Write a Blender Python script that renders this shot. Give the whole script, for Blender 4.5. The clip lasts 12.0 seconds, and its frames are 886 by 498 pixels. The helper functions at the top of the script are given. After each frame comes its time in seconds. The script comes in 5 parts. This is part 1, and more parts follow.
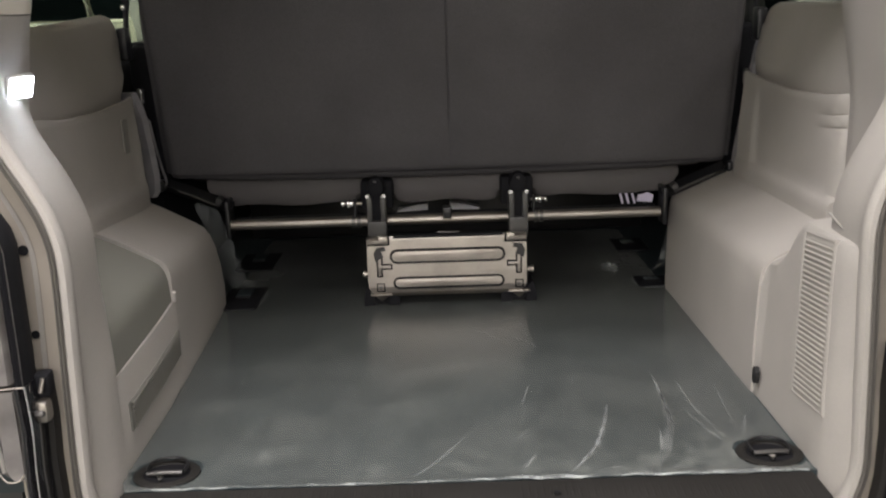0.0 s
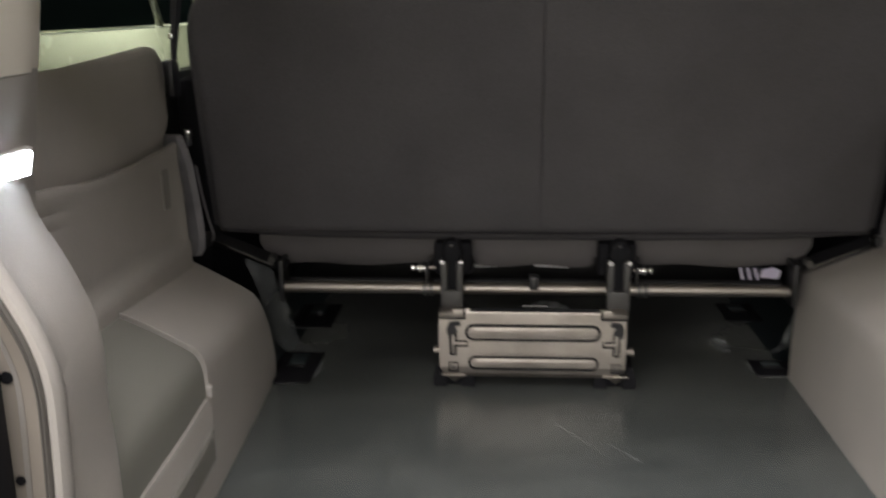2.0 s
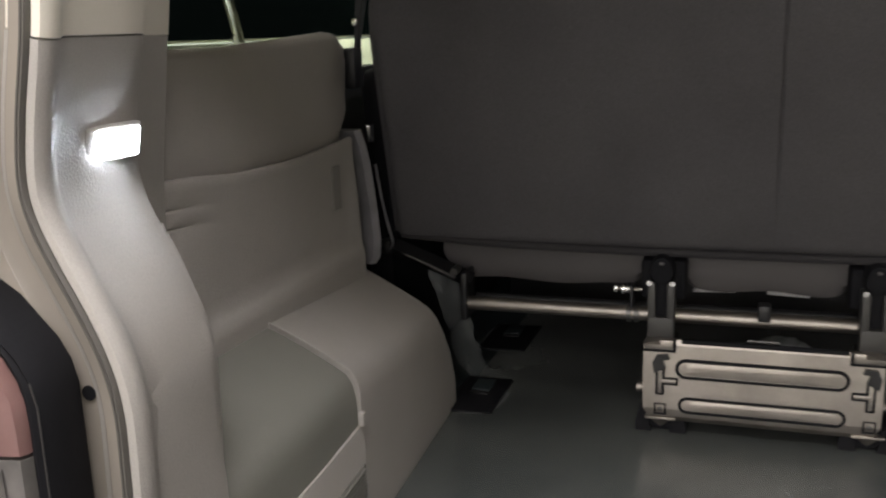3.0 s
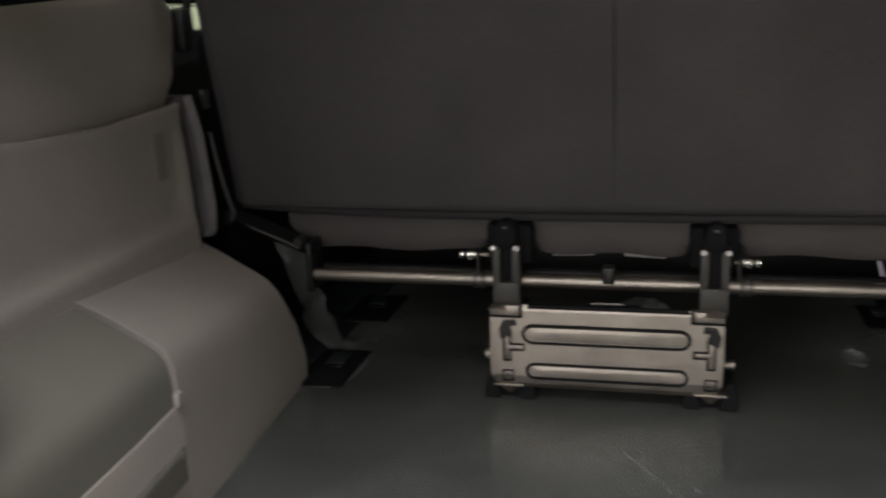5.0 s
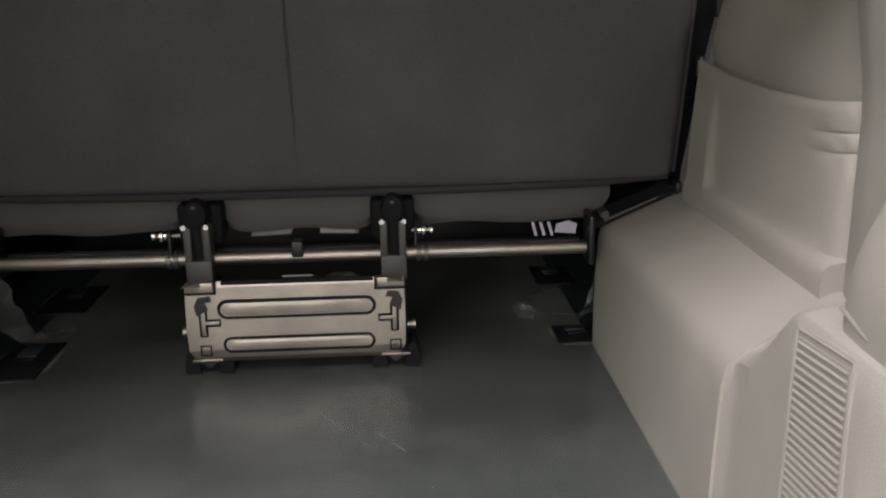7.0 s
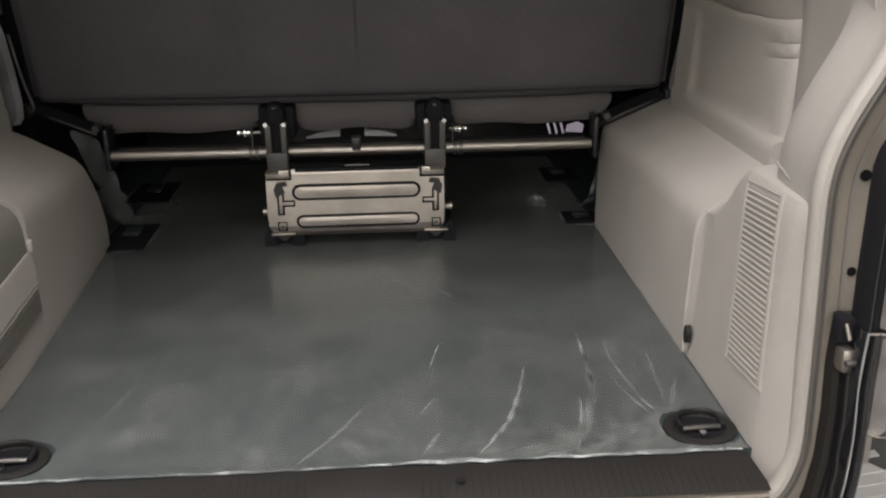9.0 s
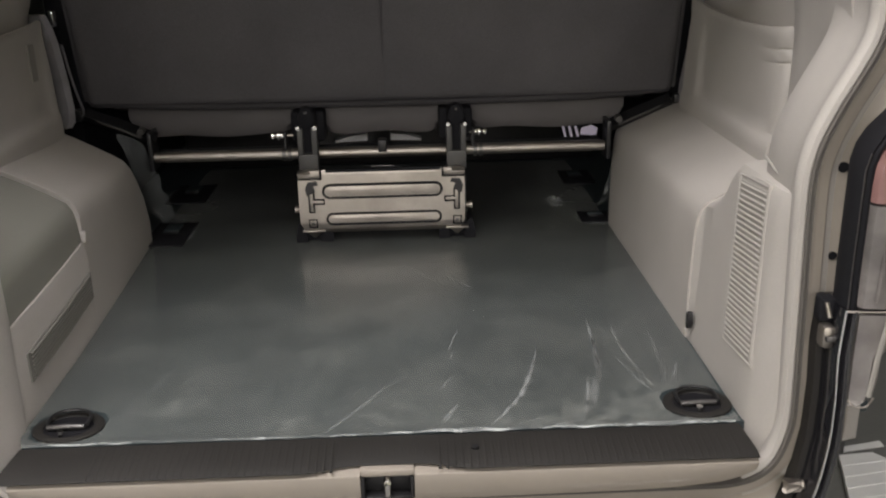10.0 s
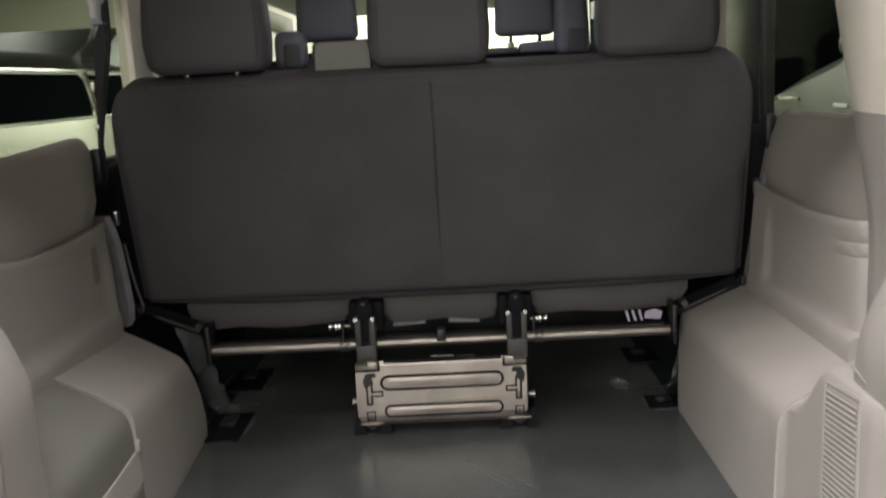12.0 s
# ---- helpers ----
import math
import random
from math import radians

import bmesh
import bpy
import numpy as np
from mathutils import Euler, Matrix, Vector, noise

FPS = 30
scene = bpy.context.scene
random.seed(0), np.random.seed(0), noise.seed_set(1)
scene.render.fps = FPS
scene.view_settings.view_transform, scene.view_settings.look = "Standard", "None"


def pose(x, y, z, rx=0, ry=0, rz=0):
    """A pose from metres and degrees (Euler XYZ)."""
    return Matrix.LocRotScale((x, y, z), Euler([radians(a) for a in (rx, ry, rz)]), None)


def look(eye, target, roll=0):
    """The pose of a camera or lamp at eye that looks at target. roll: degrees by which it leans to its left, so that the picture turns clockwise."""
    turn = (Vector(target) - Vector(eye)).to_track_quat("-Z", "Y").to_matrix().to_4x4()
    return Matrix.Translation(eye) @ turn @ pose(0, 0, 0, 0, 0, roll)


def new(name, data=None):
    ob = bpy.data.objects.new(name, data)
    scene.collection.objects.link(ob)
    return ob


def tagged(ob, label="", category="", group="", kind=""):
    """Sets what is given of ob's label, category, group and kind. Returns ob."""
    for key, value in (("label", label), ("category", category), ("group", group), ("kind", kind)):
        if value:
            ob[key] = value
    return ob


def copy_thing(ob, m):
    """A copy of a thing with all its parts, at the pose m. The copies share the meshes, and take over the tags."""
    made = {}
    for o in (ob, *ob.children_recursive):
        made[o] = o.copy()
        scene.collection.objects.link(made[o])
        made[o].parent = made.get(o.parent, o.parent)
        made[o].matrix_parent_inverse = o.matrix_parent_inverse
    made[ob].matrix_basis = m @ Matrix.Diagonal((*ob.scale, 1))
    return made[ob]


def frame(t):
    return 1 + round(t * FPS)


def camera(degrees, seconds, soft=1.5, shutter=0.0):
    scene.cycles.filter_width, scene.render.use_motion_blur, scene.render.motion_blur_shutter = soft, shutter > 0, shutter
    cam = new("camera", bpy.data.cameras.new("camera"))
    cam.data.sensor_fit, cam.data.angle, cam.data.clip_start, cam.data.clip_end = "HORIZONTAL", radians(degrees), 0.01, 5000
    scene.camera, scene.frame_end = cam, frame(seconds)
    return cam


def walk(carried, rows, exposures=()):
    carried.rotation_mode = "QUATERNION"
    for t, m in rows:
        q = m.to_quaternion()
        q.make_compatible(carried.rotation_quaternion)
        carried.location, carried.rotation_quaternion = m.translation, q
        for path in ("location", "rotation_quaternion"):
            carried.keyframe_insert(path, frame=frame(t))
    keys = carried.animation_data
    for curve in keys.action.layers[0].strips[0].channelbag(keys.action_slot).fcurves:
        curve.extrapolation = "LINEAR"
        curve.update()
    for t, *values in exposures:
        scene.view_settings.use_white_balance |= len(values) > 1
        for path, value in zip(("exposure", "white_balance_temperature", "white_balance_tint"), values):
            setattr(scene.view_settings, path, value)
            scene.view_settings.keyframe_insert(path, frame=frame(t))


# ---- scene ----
cam = camera(50.9, 12.0, soft=2.1, shutter=0.5)
PATH = [
    (0, (-0.013, 0.11, 0.807), (-0.015, 2.047, 0.307), -1.9),
    (0.5, (-0.013, 0.086, 0.824), (0.02, 2.001, 0.249), -1.8),
    (1, (-0.007, 0.116, 0.858), (0.04, 2.011, 0.222), -0.7),
    (1.5, (-0.026, 0.272, 0.882), (-0.022, 2.183, 0.293), -0.3),
    (2, (-0.058, 0.511, 0.898), (-0.202, 2.441, 0.392), -0.7),
    (2.5, (-0.062, 0.671, 0.862), (-0.45, 2.577, 0.395), -1.2),
    (2.7, (-0.052, 0.736, 0.836), (-0.556, 2.618, 0.382), -1.4),
    (4.3, (0.023, 0.884, 0.782), (-0.74, 2.666, 0.287), -2.7),
    (4.5, (0.041, 0.891, 0.781), (-0.646, 2.702, 0.28), -2.7),
    (5, (0.102, 0.903, 0.784), (-0.36, 2.78, 0.264), -2.3),
    (5.5, (0.155, 0.909, 0.777), (-0.104, 2.825, 0.257), -2.0),
    (6, (0.204, 0.887, 0.775), (0.124, 2.82, 0.261), -1.7),
    (6.5, (0.24, 0.863, 0.779), (0.276, 2.794, 0.255), -1.4),
    (7, (0.2, 0.803, 0.773), (0.301, 2.725, 0.223), -1.0),
    (7.5, (0.132, 0.715, 0.783), (0.258, 2.625, 0.197), -0.9),
    (7.7, (0.1, 0.66, 0.785), (0.232, 2.564, 0.18), -0.8),
    (9.3, (0.07, 0.291, 0.809), (0.178, 2.165, 0.1165), -0.8),
    (9.5, (0.074, 0.247, 0.807), (0.169, 2.123, 0.1185), -1.0),
    (10, (0.079, 0.211, 0.817), (0.138, 2.097, 0.1525), -1.2),
    (10.5, (0.077, 0.223, 0.841), (0.1, 2.124, 0.2185), -1.6),
    (11, (0.073, 0.231, 0.856), (0.062, 2.157, 0.3175), -1.4),
    (11.5, (0.061, 0.258, 0.885), (0.018, 2.207, 0.437), -1.9),
    (12, (0.07, 0.296, 0.909), (0.025, 2.264, 0.552), -3.1),
]
EXPOSURE = [(0.0, -0.06), (0.5, -0.12), (1.0, -0.22), (1.5, -0.3), (2.0, -0.24), (2.5, -0.22), (4.5, -0.36), (5.0, -0.52), (5.5, -0.4), (6.0, -0.25), (6.5, -0.15),
            (7.0, -0.19), (7.5, -0.14), (9.5, -0.15), (10.0, -0.2), (10.5, -0.2), (11.0, -0.25), (11.5, -0.18), (12.0, -0.15)]
walk(cam, [(t, look(eye, target, roll)) for t, eye, target, roll in PATH], EXPOSURE)

# ---- light ----
world = bpy.data.worlds.new("world")
scene.world = world
world.use_nodes = True
world.node_tree.nodes["Background"].inputs[0].default_value = (0.75, 0.82, 0.8, 1)
world.node_tree.nodes["Background"].inputs[1].default_value = 0.008


def area_lamp(name, m, sx, sy, watts, colour):
    lamp = bpy.data.lights.new(name, "AREA")
    lamp.shape, lamp.size, lamp.size_y, lamp.energy, lamp.color = "RECTANGLE", sx, sy, watts, colour
    ob = new(name, lamp)
    ob.matrix_world = m
    return ob


# unseen ceiling lamps, assumed behind and beside the van and tuned for brightness
WARM, COOL = (1.0, 0.945, 0.95), (0.98, 1.0, 0.96)
ASSUMED_LAMPS = [(-0.6, 0.74, 2.0, 0.7, 112), (-1.0, -2.4, 2.0, 2.6, 50), (-1.0, -6.6, 9.0, 2.2, 1060), (2.4, 1.6, 0.3, 2.4, 37)]
ASSUMED_SIDE_LAMPS = [(-1.5, 5.2, 2.4, 0.62), (1.7, 6.0, 2.4, 1.4), (-3.8, 8.4, 2.4, 32), (0.0, 10.2, 0.8, 400)]
for tx, ty, lx, ly, watts in ASSUMED_LAMPS:
    area_lamp("assumed_light", pose(tx, ty, 2.6), lx, ly, watts, WARM)
# unseen dome lamp, added in the cabin roof to brighten the second row
area_lamp("assumed_dome_light", pose(0.0, 3.05, 1.325), 0.3, 0.12, 2.4, (0.93, 0.93, 1.0))
for tx, ty, ly, watts in ASSUMED_SIDE_LAMPS:
    area_lamp("assumed_light", pose(tx, ty, 2.5), 0.25, ly, watts, COOL)


# ---- materials ----
def material(name, colour, rough=0.5, metal=0.0, grain=0.0, scale=200.0, stain=0.0, stain_scale=6.0, bump=0.0, coat=0.0, spec=0.5):
    """A principled surface with fine grain, broad stains and a fine relief."""
    mat = bpy.data.materials.new(name)
    mat.use_nodes = True
    nodes, links = mat.node_tree.nodes, mat.node_tree.links
    p = nodes["Principled BSDF"]
    p.inputs["Roughness"].default_value = rough
    p.inputs["Metallic"].default_value = metal
    p.inputs["Coat Weight"].default_value = coat
    p.inputs["Specular IOR Level"].default_value = spec
    co = nodes.new("ShaderNodeTexCoord")
    fine = nodes.new("ShaderNodeTexNoise")
    fine.inputs["Scale"].default_value, fine.inputs["Detail"].default_value = scale, 3.0
    broad = nodes.new("ShaderNodeTexNoise")
    broad.inputs["Scale"].default_value, broad.inputs["Detail"].default_value = stain_scale, 5.0
    for n in (fine, broad):
        links.new(co.outputs["Object"], n.inputs["Vector"])
    mix = nodes.new("ShaderNodeMix")
    mix.data_type = "RGBA"
    mix.inputs[6].default_value = (*[c * (1 - grain) for c in colour], 1)
    mix.inputs[7].default_value = (*[min(1, c * (1 + grain)) for c in colour], 1)
    links.new(fine.outputs["Fac"], mix.inputs[0])
    mix2 = nodes.new("ShaderNodeMix")
    mix2.data_type, mix2.blend_type = "RGBA", "MULTIPLY"
    links.new(mix.outputs[2], mix2.inputs[6])
    ramp = nodes.new("ShaderNodeMapRange")
    ramp.inputs["From Min"].default_value, ramp.inputs["From Max"].default_value = 0.35, 0.65
    ramp.inputs["To Min"].default_value, ramp.inputs["To Max"].default_value = 1 - stain, 1.0
    links.new(broad.outputs["Fac"], ramp.inputs["Value"])
    links.new(ramp.outputs["Result"], mix2.inputs[7])
    mix2.inputs[0].default_value = 1.0
    links.new(mix2.outputs[2], p.inputs["Base Color"])
    rr = nodes.new("ShaderNodeMapRange")
    rr.inputs["To Min"].default_value, rr.inputs["To Max"].default_value = max(0.02, rough - 0.08), min(1, rough + 0.08)
    links.new(broad.outputs["Fac"], rr.inputs["Value"])
    links.new(rr.outputs["Result"], p.inputs["Roughness"])
    if bump:
        b = nodes.new("ShaderNodeBump")
        b.inputs["Strength"].default_value, b.inputs["Distance"].default_value = bump, 0.002
        links.new(fine.outputs["Fac"], b.inputs["Height"])
        links.new(b.outputs["Normal"], p.inputs["Normal"])
    return mat


def emitter(name, colour, strength):
    mat = bpy.data.materials.new(name)
    mat.use_nodes = True
    p = mat.node_tree.nodes["Principled BSDF"]
    p.inputs["Base Color"].default_value = (*colour, 1)
    p.inputs["Emission Color"].default_value = (*colour, 1)
    p.inputs["Emission Strength"].default_value = strength
    return mat


def glass(name, tint, rough=0.0):
    mat = bpy.data.materials.new(name)
    mat.use_nodes = True
    nodes, links = mat.node_tree.nodes, mat.node_tree.links
    nodes.remove(nodes["Principled BSDF"])
    out = nodes["Material Output"]
    clear, gloss, mix = nodes.new("ShaderNodeBsdfTransparent"), nodes.new("ShaderNodeBsdfGlossy"), nodes.new("ShaderNodeMixShader")
    clear.inputs["Color"].default_value = (*tint, 1)
    gloss.inputs["Roughness"].default_value = rough
    lay = nodes.new("ShaderNodeLayerWeight")
    lay.inputs["Blend"].default_value = 0.5
    power, scale = nodes.new("ShaderNodeMath"), nodes.new("ShaderNodeMath")
    power.operation, scale.operation = "POWER", "MULTIPLY_ADD"
    power.inputs[1].default_value = 5.0
    scale.inputs[1].default_value, scale.inputs[2].default_value = 0.06, 0.004
    links.new(lay.outputs["Facing"], power.inputs[0])
    links.new(power.outputs[0], scale.inputs[0])
    links.new(scale.outputs[0], mix.inputs[0])
    links.new(clear.outputs[0], mix.inputs[1])
    links.new(gloss.outputs[0], mix.inputs[2])
    links.new(mix.outputs[0], out.inputs["Surface"])
    return mat


# film's cloudy patches and pale spots for missing light: x, y, reach, strength
FILM_CLOUDS_AND_LIGHT = [(-0.62, 2.98, 0.34, 0.8), (-0.66, 3.32, 0.2, 0.7), (0.62, 2.98, 0.34, 0.8), (0.60, 3.35, 0.22, 0.6), (0.0, 3.05, 0.7, 0.25), (0.55, 1.62, 0.12, 0.10), (0.50, 1.95, 0.16, 0.06), (-0.30, 2.5, 0.3, 0.10), (0.45, 2.6, 0.25, 0.10),
               (-0.368, 1.705, 0.05, 0.12), (-0.335, 1.727, 0.07, 0.08), (-0.10, 1.90, 0.11, 0.10), (0.018, 1.649, 0.09, 0.12), (-0.154, 1.618, 0.09, 0.10), (-0.49, 1.937, 0.06, 0.06),
               (0.495, 1.69, 0.10, 0.14), (0.156, 1.60, 0.13, 0.14), (0.30, 1.59, 0.16, 0.16), (0.43, 1.61, 0.16, 0.16), (0.0, 2.38, 0.16, 0.07)]


def film_material():
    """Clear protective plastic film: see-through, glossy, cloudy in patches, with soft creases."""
    mat = bpy.data.materials.new("clear_film")
    mat.use_nodes = True
    nodes, links = mat.node_tree.nodes, mat.node_tree.links
    p, out = nodes["Principled BSDF"], nodes["Material Output"]
    p.inputs["Base Color"].default_value = (0.555, 0.58, 0.538, 1)
    p.inputs["Roughness"].default_value = 0.3
    co = nodes.new("ShaderNodeTexCoord")
    mapping = nodes.new("ShaderNodeMapping")
    mapping.inputs["Scale"].default_value = (1.0, 0.6, 1.0)
    mapping.inputs["Rotation"].default_value = (0, 0, 0.35)
    links.new(co.outputs["Object"], mapping.inputs["Vector"])
    cloud = nodes.new("ShaderNodeTexNoise")
    cloud.inputs["Scale"].default_value, cloud.inputs["Detail"].default_value, cloud.inputs["Roughness"].default_value = 11.0, 6.0, 0.6
    crease = nodes.new("ShaderNodeTexNoise")
    crease.inputs["Scale"].default_value, crease.inputs["Detail"].default_value, crease.inputs["Distortion"].default_value = 22.0, 5.0, 1.0
    for n in (cloud, crease):
        links.new(mapping.outputs[0], n.inputs["Vector"])
    haze = nodes.new("ShaderNodeMapRange")
    haze.inputs["To Min"].default_value, haze.inputs["To Max"].default_value = 0.108, 0.168
    speck = nodes.new("ShaderNodeTexNoise")
    speck.inputs["Scale"].default_value, speck.inputs["Detail"].default_value = 60.0, 8.0
    links.new(mapping.outputs[0], speck.inputs["Vector"])
    both = nodes.new("ShaderNodeMath")
    both.operation = "MULTIPLY_ADD"
    both.inputs[1].default_value = 0.75
    links.new(speck.outputs["Fac"], both.inputs[0])
    links.new(cloud.outputs["Fac"], both.inputs[2])
    haze.inputs["From Min"].default_value, haze.inputs["From Max"].default_value = 0.66, 1.14
    links.new(both.outputs[0], haze.inputs["Value"])
    # wispy whitish streaks, where the film is stretched, in broad patches
    along = nodes.new("ShaderNodeMapping")
    along.inputs["Scale"].default_value, along.inputs["Rotation"].default_value = (1.0, 0.22, 1.0), (0, 0, -0.25)
    links.new(co.outputs["Object"], along.inputs["Vector"])
    streak, patch = nodes.new("ShaderNodeTexNoise"), nodes.new("ShaderNodeTexNoise")
    streak.inputs["Scale"].default_value, streak.inputs["Detail"].default_value, streak.inputs["Distortion"].default_value = 9.0, 2.0, 1.1
    patch.inputs["Scale"].default_value, patch.inputs["Detail"].default_value = 4.5, 4.0
    links.new(along.outputs[0], streak.inputs["Vector"])
    links.new(co.outputs["Object"], patch.inputs["Vector"])
    centre, fold, where, wisp, total = [nodes.new("ShaderNodeMath") for k in range(5)]
    centre.operation, fold.operation = "SUBTRACT", "ABSOLUTE"
    centre.inputs[1].default_value = 0.5
    links.new(streak.outputs["Fac"], centre.inputs[0])
    links.new(centre.outputs[0], fold.inputs[0])
    line = nodes.new("ShaderNodeMapRange")
    line.inputs["From Min"].default_value, line.inputs["From Max"].default_value = 0.028, 0.0
    links.new(fold.outputs[0], line.inputs["Value"])
    spot = nodes.new("ShaderNodeMapRange")
    spot.inputs["From Min"].default_value, spot.inputs["From Max"].default_value = 0.48, 0.70
    links.new(patch.outputs["Fac"], spot.inputs["Value"])
    wisp.operation, total.operation, where.operation = "MULTIPLY", "MULTIPLY_ADD", "MULTIPLY_ADD"
    links.new(line.outputs[0], wisp.inputs[0])
    links.new(spot.outputs[0], wisp.inputs[1])
    where.inputs[1].default_value = 0.05
    links.new(spot.outputs[0], where.inputs[0])
    links.new(haze.outputs[0], where.inputs[2])
    total.inputs[1].default_value = 0.03
    links.new(wisp.outputs[0], total.inputs[0])
    # cloudy patches of loose film; the broad ones lighten it for missing light
    dabs = nodes.new("ShaderNodeTexNoise")
    dabs.inputs["Scale"].default_value, dabs.inputs["Detail"].default_value = 30.0, 5.0
    links.new(co.outputs["Object"], dabs.inputs["Vector"])
    broken = nodes.new("ShaderNodeMapRange")
    broken.inputs["From Min"].default_value, broken.inputs["From Max"].default_value = 0.36, 0.66
    links.new(dabs.outputs["Fac"], broken.inputs["Value"])
    so_far = where.outputs[0]
    for px, py, reach, much in FILM_CLOUDS_AND_LIGHT:
        far, near, add = nodes.new("ShaderNodeVectorMath"), nodes.new("ShaderNodeMapRange"), nodes.new("ShaderNodeMath")
        far.operation, near.interpolation_type, add.operation = "DISTANCE", "SMOOTHSTEP", "MULTIPLY_ADD"
        far.inputs[1].default_value = (px, py, 0.004)
        links.new(co.outputs["Object"], far.inputs[0])
        near.inputs["From Min"].default_value, near.inputs["From Max"].default_value = 0.0, reach
        near.inputs["To Min"].default_value, near.inputs["To Max"].default_value = much, 0.0
        links.new(far.outputs["Value"], near.inputs["Value"])
        links.new(near.outputs[0], add.inputs[0])
        add.inputs[1].default_value = 0.4
        if reach < 0.17:
            links.new(broken.outputs[0], add.inputs[1])
        links.new(so_far, add.inputs[2])
        so_far = add.outputs[0]
    links.new(so_far, total.inputs[2])
    b = nodes.new("ShaderNodeBump")
    b.inputs["Strength"].default_value, b.inputs["Distance"].default_value = 0.1, 0.01
    links.new(crease.outputs["Fac"], b.inputs["Height"])
    links.new(b.outputs["Normal"], p.inputs["Normal"])
    gloss = nodes.new("ShaderNodeBsdfGlossy")
    gloss.inputs["Roughness"].default_value = 0.2
    links.new(b.outputs["Normal"], gloss.inputs["Normal"])
    clear = nodes.new("ShaderNodeBsdfTransparent")
    mix = nodes.new("ShaderNodeMixShader")
    links.new(total.outputs[0], mix.inputs[0])
    links.new(clear.outputs[0], mix.inputs[1])
    links.new(p.outputs[0], mix.inputs[2])
    fres = nodes.new("ShaderNodeFresnel")
    fres.inputs["IOR"].default_value = 1.45
    links.new(b.outputs["Normal"], fres.inputs["Normal"])
    mix2 = nodes.new("ShaderNodeMixShader")
    links.new(fres.outputs[0], mix2.inputs[0])
    links.new(mix.outputs[0], mix2.inputs[1])
    links.new(gloss.outputs[0], mix2.inputs[2])
    links.new(mix2.outputs[0], out.inputs["Surface"])
    return mat


def crease_material(name, least, most):
    """Whitish folds of the same film, patchy and half see-through."""
    mat = bpy.data.materials.new(name)
    mat.use_nodes = True
    nodes, links = mat.node_tree.nodes, mat.node_tree.links
    p, out = nodes["Principled BSDF"], nodes["Material Output"]
    p.inputs["Base Color"].default_value = (0.7, 0.74, 0.73, 1)
    p.inputs["Roughness"].default_value = 0.22
    co = nodes.new("ShaderNodeTexCoord")
    patch = nodes.new("ShaderNodeTexNoise")
    patch.inputs["Scale"].default_value, patch.inputs["Detail"].default_value = 16.0, 4.0
    links.new(co.outputs["Object"], patch.inputs["Vector"])
    rng = nodes.new("ShaderNodeMapRange")
    rng.inputs["From Min"].default_value, rng.inputs["From Max"].default_value = 0.42, 0.68
    rng.inputs["To Min"].default_value, rng.inputs["To Max"].default_value = least, most
    links.new(patch.outputs["Fac"], rng.inputs["Value"])
    clear, mix = nodes.new("ShaderNodeBsdfTransparent"), nodes.new("ShaderNodeMixShader")
    links.new(rng.outputs[0], mix.inputs[0])
    links.new(clear.outputs[0], mix.inputs[1])
    links.new(p.outputs[0], mix.inputs[2])
    links.new(mix.outputs[0], out.inputs["Surface"])
    return mat


TRIM = material("grey_beige_trim", (0.447, 0.423, 0.389), 0.55, grain=0.11, scale=400, stain=0.08, bump=0.45)
# lid's grey, darkened further for shade on its recessed, tilted face
LID = material("shaded_lid_plastic", (0.235, 0.231, 0.204), 0.6, grain=0.08, scale=500, stain=0.06, bump=0.3)
CREAM = material("cream_trim", (0.87, 0.82, 0.71), 0.6, grain=0.05, scale=500, stain=0.04, bump=0.2)
FLANGE = material("beige_body_paint", (0.34, 0.305, 0.26), 0.4, grain=0.03, scale=80, stain=0.06, coat=0.4)
SEAL = material("grey_rubber_seal", (0.12, 0.112, 0.10), 0.6, grain=0.1, scale=300, stain=0.1)
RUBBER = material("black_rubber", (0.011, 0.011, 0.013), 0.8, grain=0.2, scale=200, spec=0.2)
FABRIC = material("dark_grey_cloth", (0.097, 0.093, 0.0965), 0.85, grain=0.4, scale=430, stain=0.18, stain_scale=4, bump=0.7, spec=0.25)
LINING = material("grey_cushion_lining", (0.122, 0.114, 0.113), 0.85, grain=0.2, scale=700, stain=0.15, bump=0.4, spec=0.25)
LEATHER = material("dark_grey_headrest", (0.093, 0.091, 0.098), 0.6, grain=0.15, scale=500, stain=0.1, bump=0.3)
VINYL = material("grey_green_vinyl", (0.033, 0.046, 0.049), 0.55, grain=0.15, scale=300, stain=0.2, stain_scale=4, bump=0.2)
STRIP = material("dark_ribbed_plastic", (0.021, 0.0195, 0.0175), 0.62, grain=0.15, scale=300, stain=0.2, bump=0.3, spec=0.3)
STEEL = material("brushed_steel", (0.445, 0.41, 0.368), 0.42, metal=1.0, grain=0.06, scale=90, stain=0.26, stain_scale=9, bump=0.08)
GREYSTEEL = material("dark_coated_steel", (0.16, 0.155, 0.15), 0.4, metal=0.8, grain=0.1, scale=200, stain=0.2)
LEGSTEEL = material("grey_leg_steel", (0.09, 0.088, 0.084), 0.5, metal=0.3, grain=0.08, scale=150, stain=0.2)
CHROME = material("chrome", (0.85, 0.85, 0.84), 0.12, metal=1.0, grain=0.02, stain=0.05)
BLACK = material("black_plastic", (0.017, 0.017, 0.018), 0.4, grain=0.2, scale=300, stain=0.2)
GLOSS = material("gloss_black", (0.01, 0.01, 0.012), 0.12, grain=0.1, coat=0.6)
SATIN = material("satin_black_steel", (0.010, 0.010, 0.011), 0.32, grain=0.15, scale=200, stain=0.15, spec=0.3)
